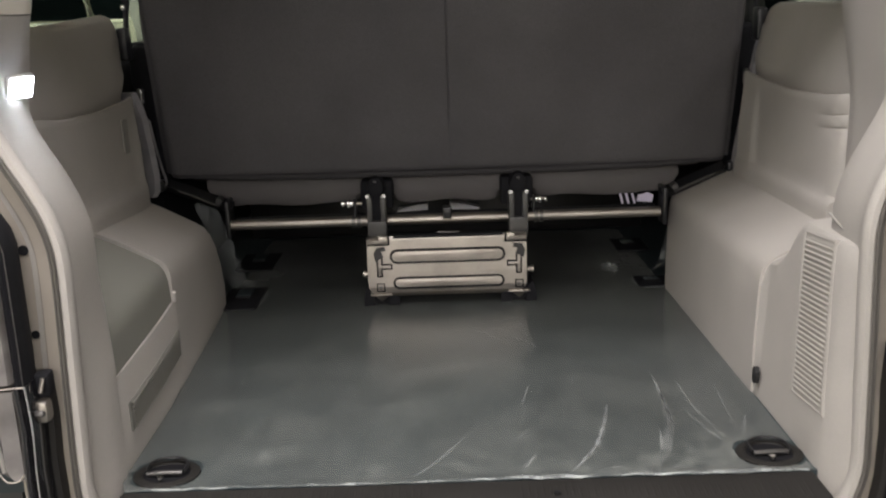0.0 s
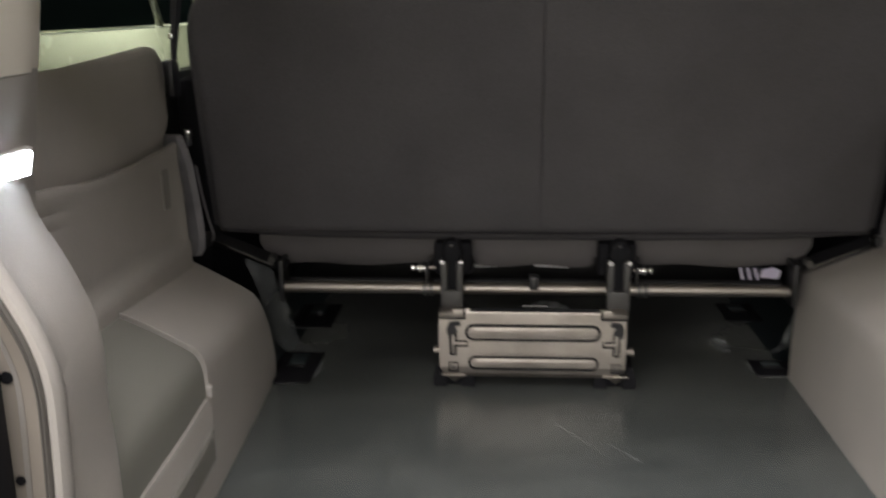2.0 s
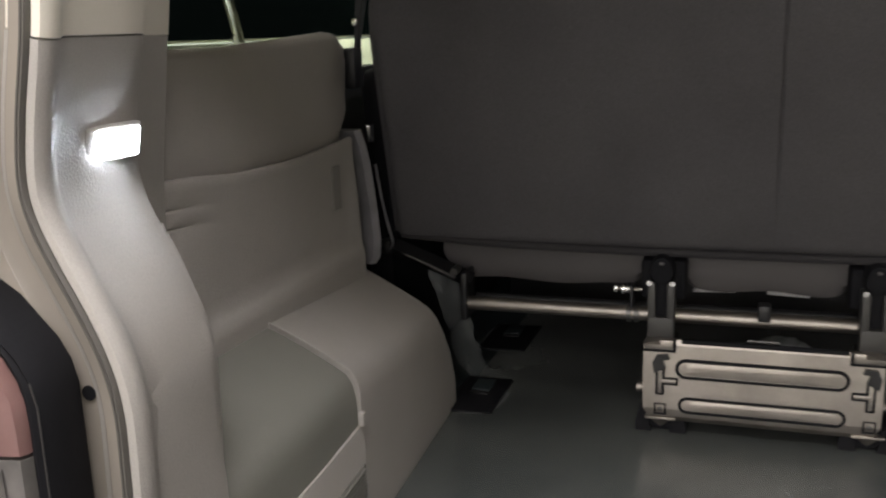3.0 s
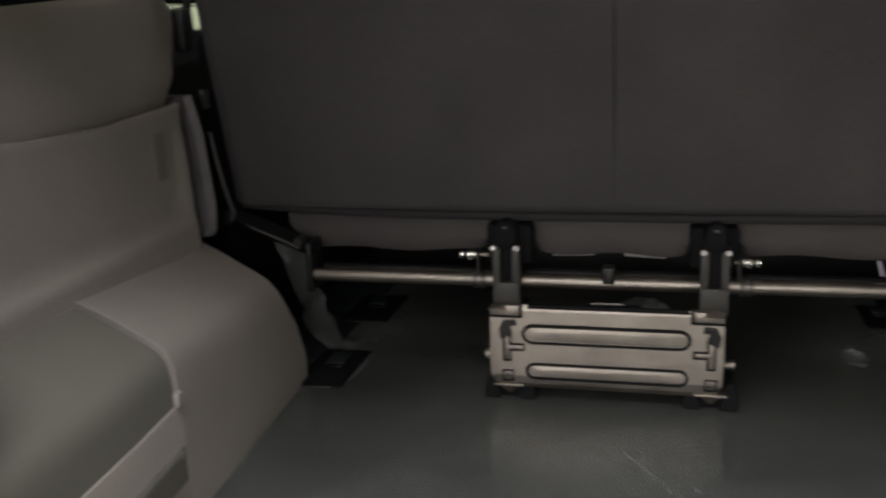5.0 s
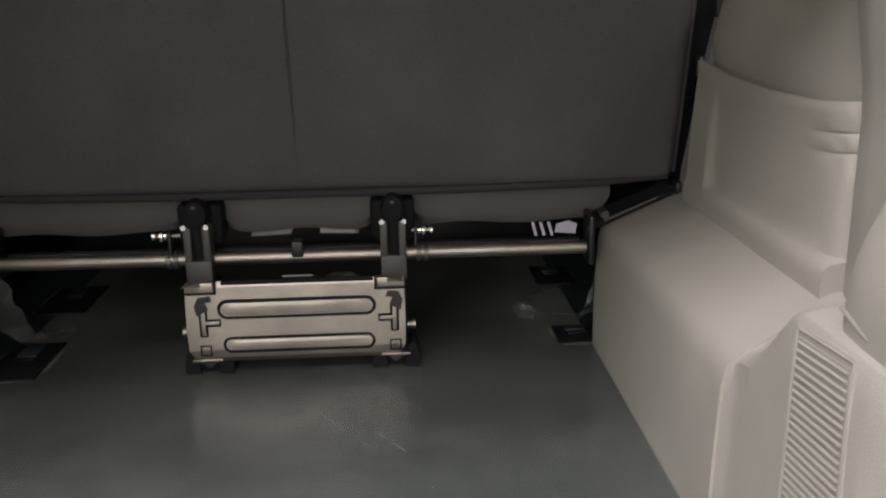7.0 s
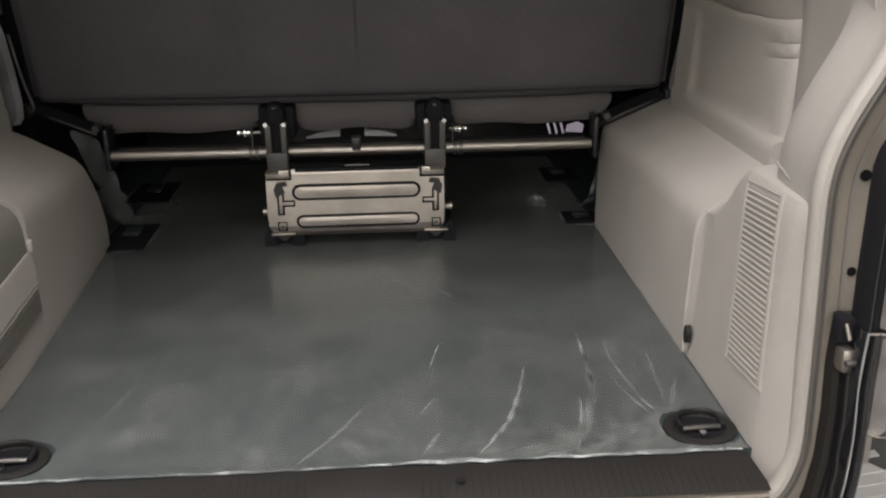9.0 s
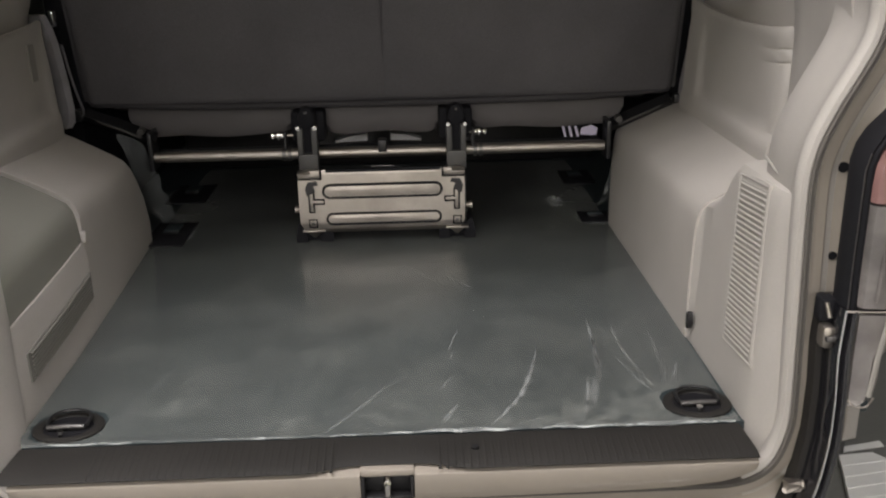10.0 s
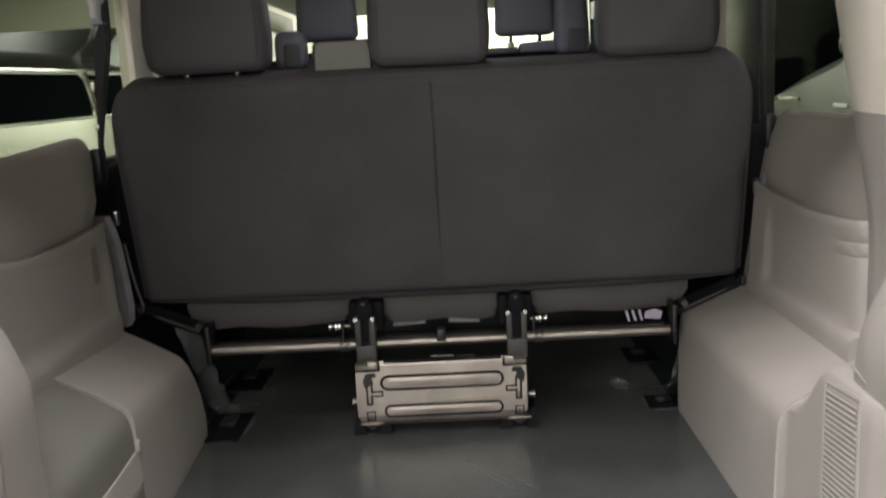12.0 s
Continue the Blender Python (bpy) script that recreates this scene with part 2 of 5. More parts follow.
HEM = material("hem_shade_cloth", (0.042, 0.040, 0.042), 0.85, grain=0.2, scale=600, bump=0.3, spec=0.2)
WEB = material("black_belt_webbing", (0.016, 0.016, 0.018), 0.7, grain=0.3, scale=900, bump=0.4)
# trim colour darkened for the shade between the vent slats
SLOTSHADE = material("slot_shade_plastic", (0.36, 0.343, 0.31), 0.7, grain=0.08)
LILAC = material("lilac_glint_film", (0.60, 0.56, 0.70), 0.7, grain=0.05, stain=0.1)
STRIPFILM = material("milky_wrap", (0.25, 0.243, 0.255), 0.35, grain=0.1, scale=40, stain=0.3, stain_scale=12, bump=0.6)
VENTSLAT = material("vent_slat_plastic", (0.42, 0.40, 0.365), 0.6, grain=0.08, scale=400, bump=0.2)
VENTDARK = material("grey_vent_plastic", (0.30, 0.288, 0.26), 0.7, grain=0.1)
GRILLE = material("dark_grille_plastic", (0.185, 0.18, 0.16), 0.7, grain=0.1)
FILM = film_material()
CREASE = crease_material("film_crease", 0.03, 0.19)
CRINKLE = crease_material("crinkled_film", 0.02, 0.34)
SOFTWRAP = crease_material("soft_wrap", 0.10, 0.30)
FILMEDGE = crease_material("film_edge", 0.12, 0.85)
SOFTFOLD = crease_material("film_soft_fold", 0.02, 0.072)
PALE = material("pale_plastic", (0.78, 0.78, 0.76), 0.5, grain=0.05, stain=0.1)
BRIGHTWRAP = material("bright_wrap", (0.62, 0.61, 0.62), 0.22, grain=0.1, scale=40, stain=0.2, stain_scale=12, bump=0.6)
PANE = glass("window_pane", (0.84, 0.87, 0.81))
LAMP = emitter("lamp_lens", (0.82, 0.90, 1.0), 72.0)
CONCRETE = material("grey_floor_paint", (0.15, 0.15, 0.14), 0.4, grain=0.1, scale=60, stain=0.3, stain_scale=1.2, bump=0.1)
WALLPAINT = material("pale_green_wall", (0.64, 0.63, 0.50), 0.7, grain=0.05, scale=60, stain=0.15, stain_scale=0.8)
# near-black colour stands in for the unlit right side of the garage
UNLITWALL = material("unlit_wall", (0.003, 0.005, 0.006), 0.8, spec=0.1, grain=0.2, scale=20, stain=0.4, stain_scale=0.8)
WHITEPAINT = material("white_car_paint", (0.185, 0.19, 0.128), 0.25, grain=0.03, stain=0.06, coat=0.6)
GREENPAINT = material("dark_green_car_paint", (0.012, 0.0115, 0.009), 0.6, grain=0.05, stain=0.1, spec=0.1)
CARPAINT = material("dark_olive_car_paint", (0.022, 0.027, 0.019), 0.5, grain=0.05, stain=0.1, spec=0.25)
# lighter lavender tone stands in for cabin light on the second row
SECONDREST = material("lavender_lit_cloth", (0.20, 0.195, 0.232), 0.6, grain=0.15, scale=500, stain=0.1, bump=0.3)
BODYDARK = material("dark_body_side", (0.05, 0.05, 0.048), 0.5, grain=0.1, stain=0.2)
DARKGLASS = material("dark_glass", (0.006, 0.009, 0.01), 0.5, grain=0.1, spec=0.0)
REDLENS = material("red_lens", (0.25, 0.14, 0.13), 0.15, grain=0.1, scale=60, coat=0.7)
CLEARLENS = material("smoky_clear_lens", (0.21, 0.195, 0.185), 0.12, grain=0.15, scale=30, stain=0.4, stain_scale=14, coat=0.7)


# ---- building helpers ----
ORIGIN = {}


def thing(name, label, category, at=(0, 0, 0), group="", kind=""):
    """An Empty at the thing's base; its parts hang under it."""
    ob = new(name)
    ob.empty_display_size = 0.05
    ob.location = at
    ORIGIN[ob.name] = Vector(at)
    return tagged(ob, label, category, group, kind)


def part(name, bm, mat, parent=None, label="", smooth=True):
    """A bmesh in world coordinates as one mesh object under parent."""
    o = ORIGIN[parent.name] if parent else Vector()
    bmesh.ops.recalc_face_normals(bm, faces=bm.faces)
    bmesh.ops.translate(bm, verts=bm.verts, vec=-o)
    me = bpy.data.meshes.new(name)
    bm.to_mesh(me)
    bm.free()
    me.materials.append(mat)
    if smooth:
        me.shade_smooth()
        me.set_sharp_from_angle(angle=radians(38))
    ob = new(name, me)
    ob.parent = parent
    ORIGIN[ob.name] = o
    return tagged(ob, label) if label else ob


def single(name, bm, mat, label, category, kind="", group="", smooth=True):
    """A thing of one mesh."""
    return tagged(part(name, bm, mat, None, "", smooth), label, category, group, kind)


def box(x0, x1, y0, y1, z0, z1, r=0.0, seg=2, m=None, bm=None):
    """A box between the given faces, edges rounded by r."""
    bm = bm or bmesh.new()
    size = ((x1 - x0), (y1 - y0), (z1 - z0))
    mid = Vector(((x0 + x1) / 2, (y0 + y1) / 2, (z0 + z1) / 2))
    vs = bmesh.ops.create_cube(bm, size=1.0)["verts"]
    bmesh.ops.scale(bm, vec=size, verts=vs)
    if r:
        es = list({e for v in vs for e in v.link_edges})
        vs = list({v for f in bmesh.ops.bevel(bm, geom=es, offset=r, segments=seg, profile=0.5, affect="EDGES", clamp_overlap=True)["faces"] for v in f.verts} | {v for v in vs if v.is_valid})
    bmesh.ops.translate(bm, verts=vs, vec=mid)
    if m is not None:
        bmesh.ops.transform(bm, matrix=m, verts=vs)
    return bm


def loft(rings, closed=True, caps=True, bm=None):
    """A skin over rings of equally many points."""
    bm = bm or bmesh.new()
    vs = [[bm.verts.new(p) for p in ring] for ring in rings]
    n = len(rings[0])
    for a, b in zip(vs, vs[1:]):
        for i in range(n if closed else n - 1):
            j = (i + 1) % n
            bm.faces.new((a[i], a[j], b[j], b[i]))
    if closed and caps:
        bm.faces.new(vs[0])
        bm.faces.new(list(reversed(vs[-1])))
    return bm


def tube(points, r, sides=12, bm=None, flat=None):
    """A round (or flat: half width, half thickness) bar along points."""
    pts = [Vector(p) for p in points]
    rings = []
    for i, p in enumerate(pts):
        d = (pts[min(i + 1, len(pts) - 1)] - pts[max(i - 1, 0)]).normalized()
        side = d.cross(Vector((0, 0, 1)) if abs(d.z) < 0.9 else Vector((0, 1, 0))).normalized()
        up = side.cross(d)
        a, b = flat or (r, r)
        rings.append([p + side * a * math.cos(2 * math.pi * k / sides) + up * b * math.sin(2 * math.pi * k / sides) for k in range(sides)])
    return loft(rings, bm=bm)


def spline(keys, n):
    """n points smoothly through keys (tuples)."""
    ks = [np.array(k, float) for k in keys]
    out = []
    for i in range(n):
        u = i / (n - 1) * (len(ks) - 1)
        j = min(int(u), len(ks) - 2)
        f = u - j
        p0, p1, p2, p3 = ks[max(j - 1, 0)], ks[j], ks[j + 1], ks[min(j + 2, len(ks) - 1)]
        out.append(tuple(0.5 * (2 * p1 + (p2 - p0) * f + (2 * p0 - 5 * p1 + 4 * p2 - p3) * f * f + (3 * p1 - p0 - 3 * p2 + p3) * f ** 3)))
    return out


def table(keys, z):
    """Linear reading of a table of (z, value)."""
    return float(np.interp(z, [k[0] for k in keys], [k[1] for k in keys]))


# ---- the van's shell ----
MID = 0.022          # middle of the tail opening
FLOOR_END = 6.4
# half width of the tail opening at each height
HALF = [(-0.075, 0.556), (-0.071, 0.585), (-0.062, 0.610), (-0.046, 0.630), (-0.02, 0.644), (0.03, 0.656), (0.1, 0.656), (0.25, 0.651), (0.38, 0.646),
        (0.45, 0.646), (0.5, 0.656), (0.55, 0.677), (0.6, 0.703), (0.64, 0.721), (0.68, 0.728), (0.74, 0.720), (0.82, 0.702), (0.9, 0.69), (1.05, 0.67), (1.2, 0.64), (1.32, 0.6)]


def opening(side, lo=-0.075, hi=1.32, n=60):
    """The edge of the tail opening on one side, from lo up to hi: points (x, z) with the way inwards."""
    keys = [(h, z) for z, h in HALF]
    pts = [p for p in spline(keys, n * 3) if lo - 1e-6 <= p[1] <= hi + 1e-6]
    out = []
    for i, (h, z) in enumerate(pts):
        a, b = pts[max(i - 1, 0)], pts[min(i + 1, len(pts) - 1)]
        dx, dz = b[0] - a[0], b[1] - a[1]
        k = math.hypot(dx, dz) or 1
        out.append((MID + side * h, z, -side * dz / k, dx / k))
    return out


def sweep(path, section, bm=None):
    """Carry a section of (inwards, y) along the opening's edge."""
    return loft([[(x + nx * a, y, z + nz * a) for a, y in section] for x, z, nx, nz in path], bm=bm)


single("ground", box(-14, 14, -12, 16, -0.7, -0.62), CONCRETE, "grey painted garage floor under the van", "ground", "structure")

slab = [(-0.590, 1.595), (0.632, 1.595), (0.632, 1.70), (0.9, 1.70), (0.9, FLOOR_END), (-0.9, FLOOR_END), (-0.9, 1.70), (-0.608, 1.70), (-0.604, 1.63)]
bm = loft([[(x, y, z) for x, y in slab] for z in (-0.05, 0.0)])
single("floor", bm, VINYL, "grey-green vinyl load floor of the van", "floor", "structure")
# unseen roof, its rear edge set back so light reaches the upper trim
box_roof = box(-0.88, 0.9, 1.6, FLOOR_END, 1.34, 1.38)
single("ceiling", box_roof, CREAM, "cream fabric headliner of the van", "ceiling", "structure")


def arch_edge(side, y):
    """x of the wheel arch's foot on the floor."""
    return 0.626 if side > 0 else -table([(1.5, 0.604), (1.95, 0.607), (2.3, 0.622), (2.65, 0.641)], y)


# outline of the arch cover: (outwards from the foot, z), crisp at the tail and rounder at the seat
ARCH_TAIL = [(0, 0), (0, 0.1), (0.003, 0.19), (0.006, 0.245), (0.011, 0.268), (0.022, 0.285), (0.045, 0.299), (0.09, 0.323), (0.13, 0.342), (0.168, 0.358)]
ARCH_LEFT = [(0, 0), (-0.006, 0.07), (-0.012, 0.15), (-0.014, 0.21), (-0.011, 0.246), (0.002, 0.270), (0.026, 0.284), (0.066, 0.303), (0.112, 0.324), (0.168, 0.346)]
ARCH_FRONT = [(0.0, 2.655), (0.08, 2.632), (0.16, 2.580), (0.22, 2.530), (0.262, 2.500), (0.30, 2.508), (0.36, 2.535)]


def arch_section(side, y, inset=0.0):
    f = max(0.0, min(1.0, (y - 2.1) / 0.4)) if side < 0 else 0.0
    e = arch_edge(side, y)
    return [(e + side * (a * (1 - f) + b * f + inset), y, max(0.0, za * (1 - f) + zb * f - inset * 0.6)) for (a, za), (b, zb) in zip(ARCH_TAIL, ARCH_LEFT)]


def arch_skin(side, ys, inset=0.0, first=0, back=0.05):
    """A closed skin over the arch's outline from section point `first` outwards."""
    rings = []
    for y in ys:
        sec = arch_section(side, y, inset)[first:]
        if side < 0 and y > 2.1:
            sec = [(x, 2.09 + (y - 2.09) * (table(ARCH_FRONT, z) - 2.09) / 0.565, z) for x, y, z in sec]
        tail = [(side * 0.86, sec[-1][1], sec[-1][2]), (side * 0.86, sec[0][1], sec[0][2])]
        rings.append(sec + tail)
    return loft(rings)


def steps(a, b, n):
    return [a + (b - a) * i / (n - 1) for i in range(n)]


LIP = [(1.74, 0.628), (1.93, 0.621), (2.06, 0.606), (2.25, 0.601), (2.45, 0.609), (2.577, 0.622), (2.64, 0.626)]


def pocket_rear(side):
    """y where the pocket panel curls into the tail pillar."""
    return 1.975 if side > 0 else 1.845


def pocket_panel(side):
    """The lower side panel: a proud base strip, a shallow pocket and its curled upper lip."""
    rings, rear = [], pocket_rear(side)
    front = 2.585 if side > 0 else 2.497
    ys = [rear, rear + 0.004, rear + 0.012, rear + 0.028, rear + 0.055] + steps(rear + 0.1, 2.44 if side > 0 else 2.40, 14) + [2.462, 2.474, 2.486, 2.491, front]
    for y in ys:
        lip = table(LIP, y)
        g = 0.004 * max(0.0, min(1.0, 1 - (y - rear - 0.03) / 0.10))
        curl = table([(rear, 0.030), (rear + 0.004, 0.020), (rear + 0.012, 0.010), (rear + 0.028, 0.003), (rear + 0.055, 0.0)], y)
        flat = 1 - table([(2.462, 0.0), (2.486, 1.0)], y)
        base = 0.774
        low, high = 0.787 + 0.006 * flat, 0.790 + 0.002 * flat
        slope = lambda k: low + (high - low) * k
        sec = [(base, 0.30, 0), (base, 0.372, 0), (base + 0.001, 0.388, 0), (base + 0.004 + 0.004 * flat, 0.396, 0), (0.779 + 0.010 * flat, 0.404, 1), (0.780 + 0.011 * flat, 0.43, 1), (0.783 + 0.009 * flat, 0.50, 1),
               (low, lip - 0.0715, 1), (slope(0.1) + g, lip - 0.068, 1), (slope(0.2), lip - 0.0645, 1), (slope(0.75), lip - 0.0445, 1),
               (slope(0.85) + g, lip - 0.041, 1), (high, lip - 0.0375, 1), (0.790, lip - 0.016, 1), (0.789, lip - 0.005, 1), (0.792, lip + 0.001, 1), (0.800, lip + 0.001, 1), (0.806, lip - 0.008, 1), (0.812, lip - 0.03, 1), (0.87, lip - 0.03, 0), (0.87, 0.30, 0)]
        rings.append([(side * min(0.87, x + curl * k), y, z) for x, z, k in sec])
    return loft(rings)


def upper_panel(side):
    """The side panel between the pocket's lip and the window."""
    rings = []
    for y in steps(pocket_rear(side) - 0.04, 2.64, 18):
        lip = table(LIP, y)
        drop = 0.03 * max(0.0, (y - 2.55) / 0.09) ** 2
        sec = [(0.812, lip - 0.03), (0.814, lip - 0.004), (0.812, lip + 0.02), (0.813, lip + 0.04), (0.822, 0.69), (0.835, 0.74), (0.844, 0.772), (0.853, 0.785), (0.865, 0.79), (0.876, 0.782), (0.96, 0.725), (0.96, lip - 0.03)]
        rise = 0.006 if side > 0 else 0.008 + 0.024 * max(0.0, min(1.0, (y - 2.15) / 0.45))
        rear = pocket_rear(side)
        cut = lambda z: (table([(0.6, 2.585 if side > 0 else 2.497), (0.79, 2.64)], z) - rear) / (2.64 - rear)
        rings.append([(side * (x + drop * 0.3), rear + (y - rear) * cut(z), z + (rise - drop if z > 0.77 else 0)) for x, z in sec])
    return loft(rings)


def quarter_trim(side, lo, hi, proud=0.0):
    """Flat trim between the tail pillar and the pocket panel, leaning in towards the roof."""
    rear = pocket_rear(side)
    rings = []
    for z in steps(lo, hi, 12):
        lean = 0.0 if z < 0.62 else (z - 0.62) * (0.085 if side < 0 else 0.10) / 0.38 * 1.35 * 0.5
        xf = (0.803 if side > 0 else 0.772) - lean - proud
        xr = (0.758 if side > 0 else 0.748) - lean - proud
        rings.append([(side * xr, 1.63, z), (side * (xr * 0.35 + xf * 0.65 - 0.004), rear - 0.09, z), (side * (xf - 0.002), rear - 0.012, z), (side * (xf + 0.004), rear, z), (side * (xf + 0.05), rear + 0.012, z), (side * 0.95, rear, z), (side * 0.95, 1.63, z)])
    return loft(rings)


def side_wall(side):
    name = "wall_right" if side > 0 else "wall_left"
    wall = thing(name, "grey-beige moulded side trim over the wheel arch of the van", "side trim", (side * 0.8, 2.1, 0), kind="structure")
    front = 2.70 if side > 0 else 2.655
    # arch cover: whole outline at the seat end, only the foot strip where the lid or vent panel begins
    split = 1.938 if side > 0 else 2.09
    part("arch_cover", arch_skin(side, steps(split, front - 0.015, 12) + [front]), TRIM, wall)
    if side < 0:
        rings = []
        for y in steps(1.638, split, 12):
            e = arch_edge(side, y) - 0.010 * max(0.0, (1.665 - y) / 0.027)
            top = 0.182 + 0.015 * (y - 1.70) / 0.39
            rings.append([(e, y, -0.075), (e, y, 0), (e - 0.001, y, top - 0.01), (e - 0.005, y, top), (e - 0.03, y, top + 0.002), (e - 0.03, y, -0.075)])
        part("foot_panel", loft(rings), TRIM, wall)
        # the pillar trim runs on as a flat face down to the foot panel and hides the lid's end
        ends = [(-0.07, -0.6015, 1.62), (0.0, -0.6015, 1.66), (0.17, -0.6015, 1.665), (0.20, -0.603, 1.672), (0.29, -0.6155, 1.694), (0.38, -0.6200, 1.690), (0.44, -0.6215, 1.696), (0.50, -0.632, 1.712), (0.60, -0.650, 1.73)]
        rings = []
        for z in steps(-0.07, 0.60, 36):
            sink = 0.045 * max(0.0, (z - 0.46) / 0.14) ** 1.6
            xo = MID - table(HALF, z) - sink
            xe, ye = table([(q[0], q[1]) for q in ends], z) - sink, table([(q[0], q[2]) for q in ends], z)
            rings.append([(xo - 0.004, 1.562, z), (xo + 0.0015, 1.575, z), (xe * 0.55 + xo * 0.45 + 0.001, 1.61, z), (xe, ye - 0.012, z), (xe - 0.002, ye - 0.003, z), (xe - 0.007, ye, z), (-0.74, ye + 0.002, z), (-0.74, 1.562, z)])
        part("pillar_base", loft(rings), TRIM, wall)
        lid = part("arch_lid", arch_skin(side, steps(1.625, split - 0.004, 12), inset=0.005, first=1), LID, wall, "grey storage lid set into the arch, darkened for shade")
        rim = [(p[0] + 0.001, p[1], p[2] + 0.002) for p in arch_section(side, split)[3:]]
        part("lid_rim", tube(spline(rim, 30), 0.0019, 6), TRIM, lid)
        part("lid_catch", box(e - 0.006, e + 0.006, 2.074, 2.09, 0.198, 0.222, 0.004), TRIM, lid)
        # speaker grille low on the foot panel
        grille = part("grille_frame", loft([[(arch_edge(side, y) + 0.0025, y, z0), (arch_edge(side, y) + 0.0025, y, z1), (arch_edge(side, y) - 0.01, y, z1), (arch_edge(side, y) - 0.01, y, z0)]
                                           for y, z0, z1 in ((1.71, 0.062, 0.118), (1.90, 0.069, 0.1255), (2.08, 0.076, 0.133))]), GRILLE, wall, "grey grille with fine horizontal slats")
        for k in range(7):
            f = (k + 0.5) / 7
            bar = [(arch_edge(side, y) + 0.0030, y, z0 + (z1 - z0) * f) for y, z0, z1 in ((1.722, 0.0625, 0.1185), (1.90, 0.069, 0.1255), (2.070, 0.0758, 0.1328))]
            part("slat", tube(bar, 0.003, 6, flat=(0.0037, 0.0012)), GRILLE, grille)
    else:
        # bulging vent panel between the groove and the tail pillar
        sec = [(0.630, -0.075), (0.630, 0.0), (0.634, 0.06), (0.640, 0.16), (0.645, 0.25), (0.648, 0.32), (0.651, 0.36), (0.654, 0.395), (0.660, 0.406), (0.676, 0.412), (0.72, 0.416), (0.86, 0.42), (0.86, -0.075)]
        onto = [(0.630, -0.075), (0.630, 0.0), (0.630, 0.06), (0.632, 0.16), (0.636, 0.235), (0.645, 0.274), (0.656, 0.286), (0.668, 0.293), (0.68, 0.299), (0.70, 0.310), (0.73, 0.326), (0.86, 0.345), (0.86, -0.075)]
        ys = [1.545, 1.556, 1.568, 1.58, 1.592, 1.605, 1.65, 1.70] + steps(1.76, 1.945, 26)
        ease = lambda f: (lambda q: q * q * (3 - 2 * q))(max(0.0, min(1.0, f)))
        rings = []
        for y in ys:
            back = 0.030 * max(0.0, (1.605 - y) / 0.06) ** 1.3
            ring = []
            for (x, z), (ax, az) in zip(sec, onto):
                k = ease((z - 0.24) / 0.12)
                f = ease((y - 1.912) / 0.026) * (1 - k) + ease((y - 1.765) / 0.17) * k
                x, z = x + (ax - x) * f + back, z + (az - z) * f
                ring.append((min(x, 0.86 if y > 1.62 else 0.705), y, z))
            rings.append(ring)
        part("vent_panel", loft(rings), TRIM, wall)
        part("groove_edge", tube(spline([(0.637, 1.936, 0.05), (0.640, 1.941, 0.12), (0.643, 1.941, 0.2), (0.647, 1.938, 0.265)], 14), 0.0014, 6), TRIM, wall)
        x_at = lambda z: table([(0, 0.634), (0.06, 0.634), (0.16, 0.640), (0.25, 0.645), (0.36, 0.651), (0.395, 0.654)], z)
        def on_vent(u, v, proud):
            """A place on the vent: u from its front to its tail edge, v from its foot to its head."""
            y = (1.735 + 0.027 * v) * (1 - u) + (1.611 + 0.034 * v) * u
            z = 0.098 + 0.284 * v + 0.010 * u
            return (x_at(z) - proud, y, z)

        def vent_plate(grow, proud):
            return loft([[on_vent(u, v, p) for p in (proud, -0.010) for v in ((-grow * 0.5, 1 + grow * 0.5) if p == proud else (1 + grow * 0.5, -grow * 0.5))] for u in (-grow, 0.25, 0.5, 0.75, 1 + grow)])

        vent = part("vent_frame", vent_plate(0.085, 0.0006), TRIM, wall, "upright air vent with narrow slanting slats")
        part("vent_backing", vent_plate(0.0, 0.0018), SLOTSHADE, vent)
        for k in range(30):
            v = (k + 0.5) / 30
            part("slat", tube([on_vent(u, v, 0.0020) for u in (0.01, 0.5, 0.99)], 0.003, 6, flat=(0.0028, 0.0016)), VENTSLAT, vent)
        for ends in (((-0.06, -0.03), (-0.06, 1.03)), ((-0.06, 1.03), (1.06, 1.03)), ((1.06, 1.03), (1.06, -0.03)), ((1.06, -0.03), (-0.06, -0.03))):
            rim = [on_vent(ends[0][0] + (ends[1][0] - ends[0][0]) * f, ends[0][1] + (ends[1][1] - ends[0][1]) * f, 0.0008) for f in steps(0, 1, 8)]
            part("vent_rim", tube(rim, 0.0019, 6), TRIM, vent)
        clip = part("trim_clip", tube([(0.628, 1.905, 0.053), (0.618, 1.905, 0.053)], 0.011, 12), BLACK, wall, "small black trim clip")
        bmesh_scale = Matrix.Diagonal((1, 0.8, 1.7, 1))
        clip.data.transform(Matrix.Translation((-0.172, -0.195, 0.053)) @ bmesh_scale @ Matrix.Translation((0.172, 0.195, -0.053)))
    part("pocket_panel", pocket_panel(side), TRIM, wall)
    part("upper_panel", upper_panel(side), TRIM, wall)
    if side < 0:
        part("belt_slot", loft([[(-0.7885, 2.395, z), (-0.7865, 2.425, z), (-0.81, 2.425, z), (-0.81, 2.395, z)] for z in (0.485, 0.492, 0.562, 0.568)]), VENTDARK, wall, "dark belt slot in the panel")
    part("panel_shelf", box(side * 0.70 if side > 0 else -0.86, 0.86 if side > 0 else -0.70, 1.60, 1.80, 0.30, 0.40 if side > 0 else 0.34, 0.01), TRIM, wall)
    part("quarter_trim", quarter_trim(side, 0.33, 0.8182), TRIM, wall)
    part("quarter_trim_upper", quarter_trim(side, 0.8188, 1.33, 0.001), CREAM, wall, "cream upper quarter trim")
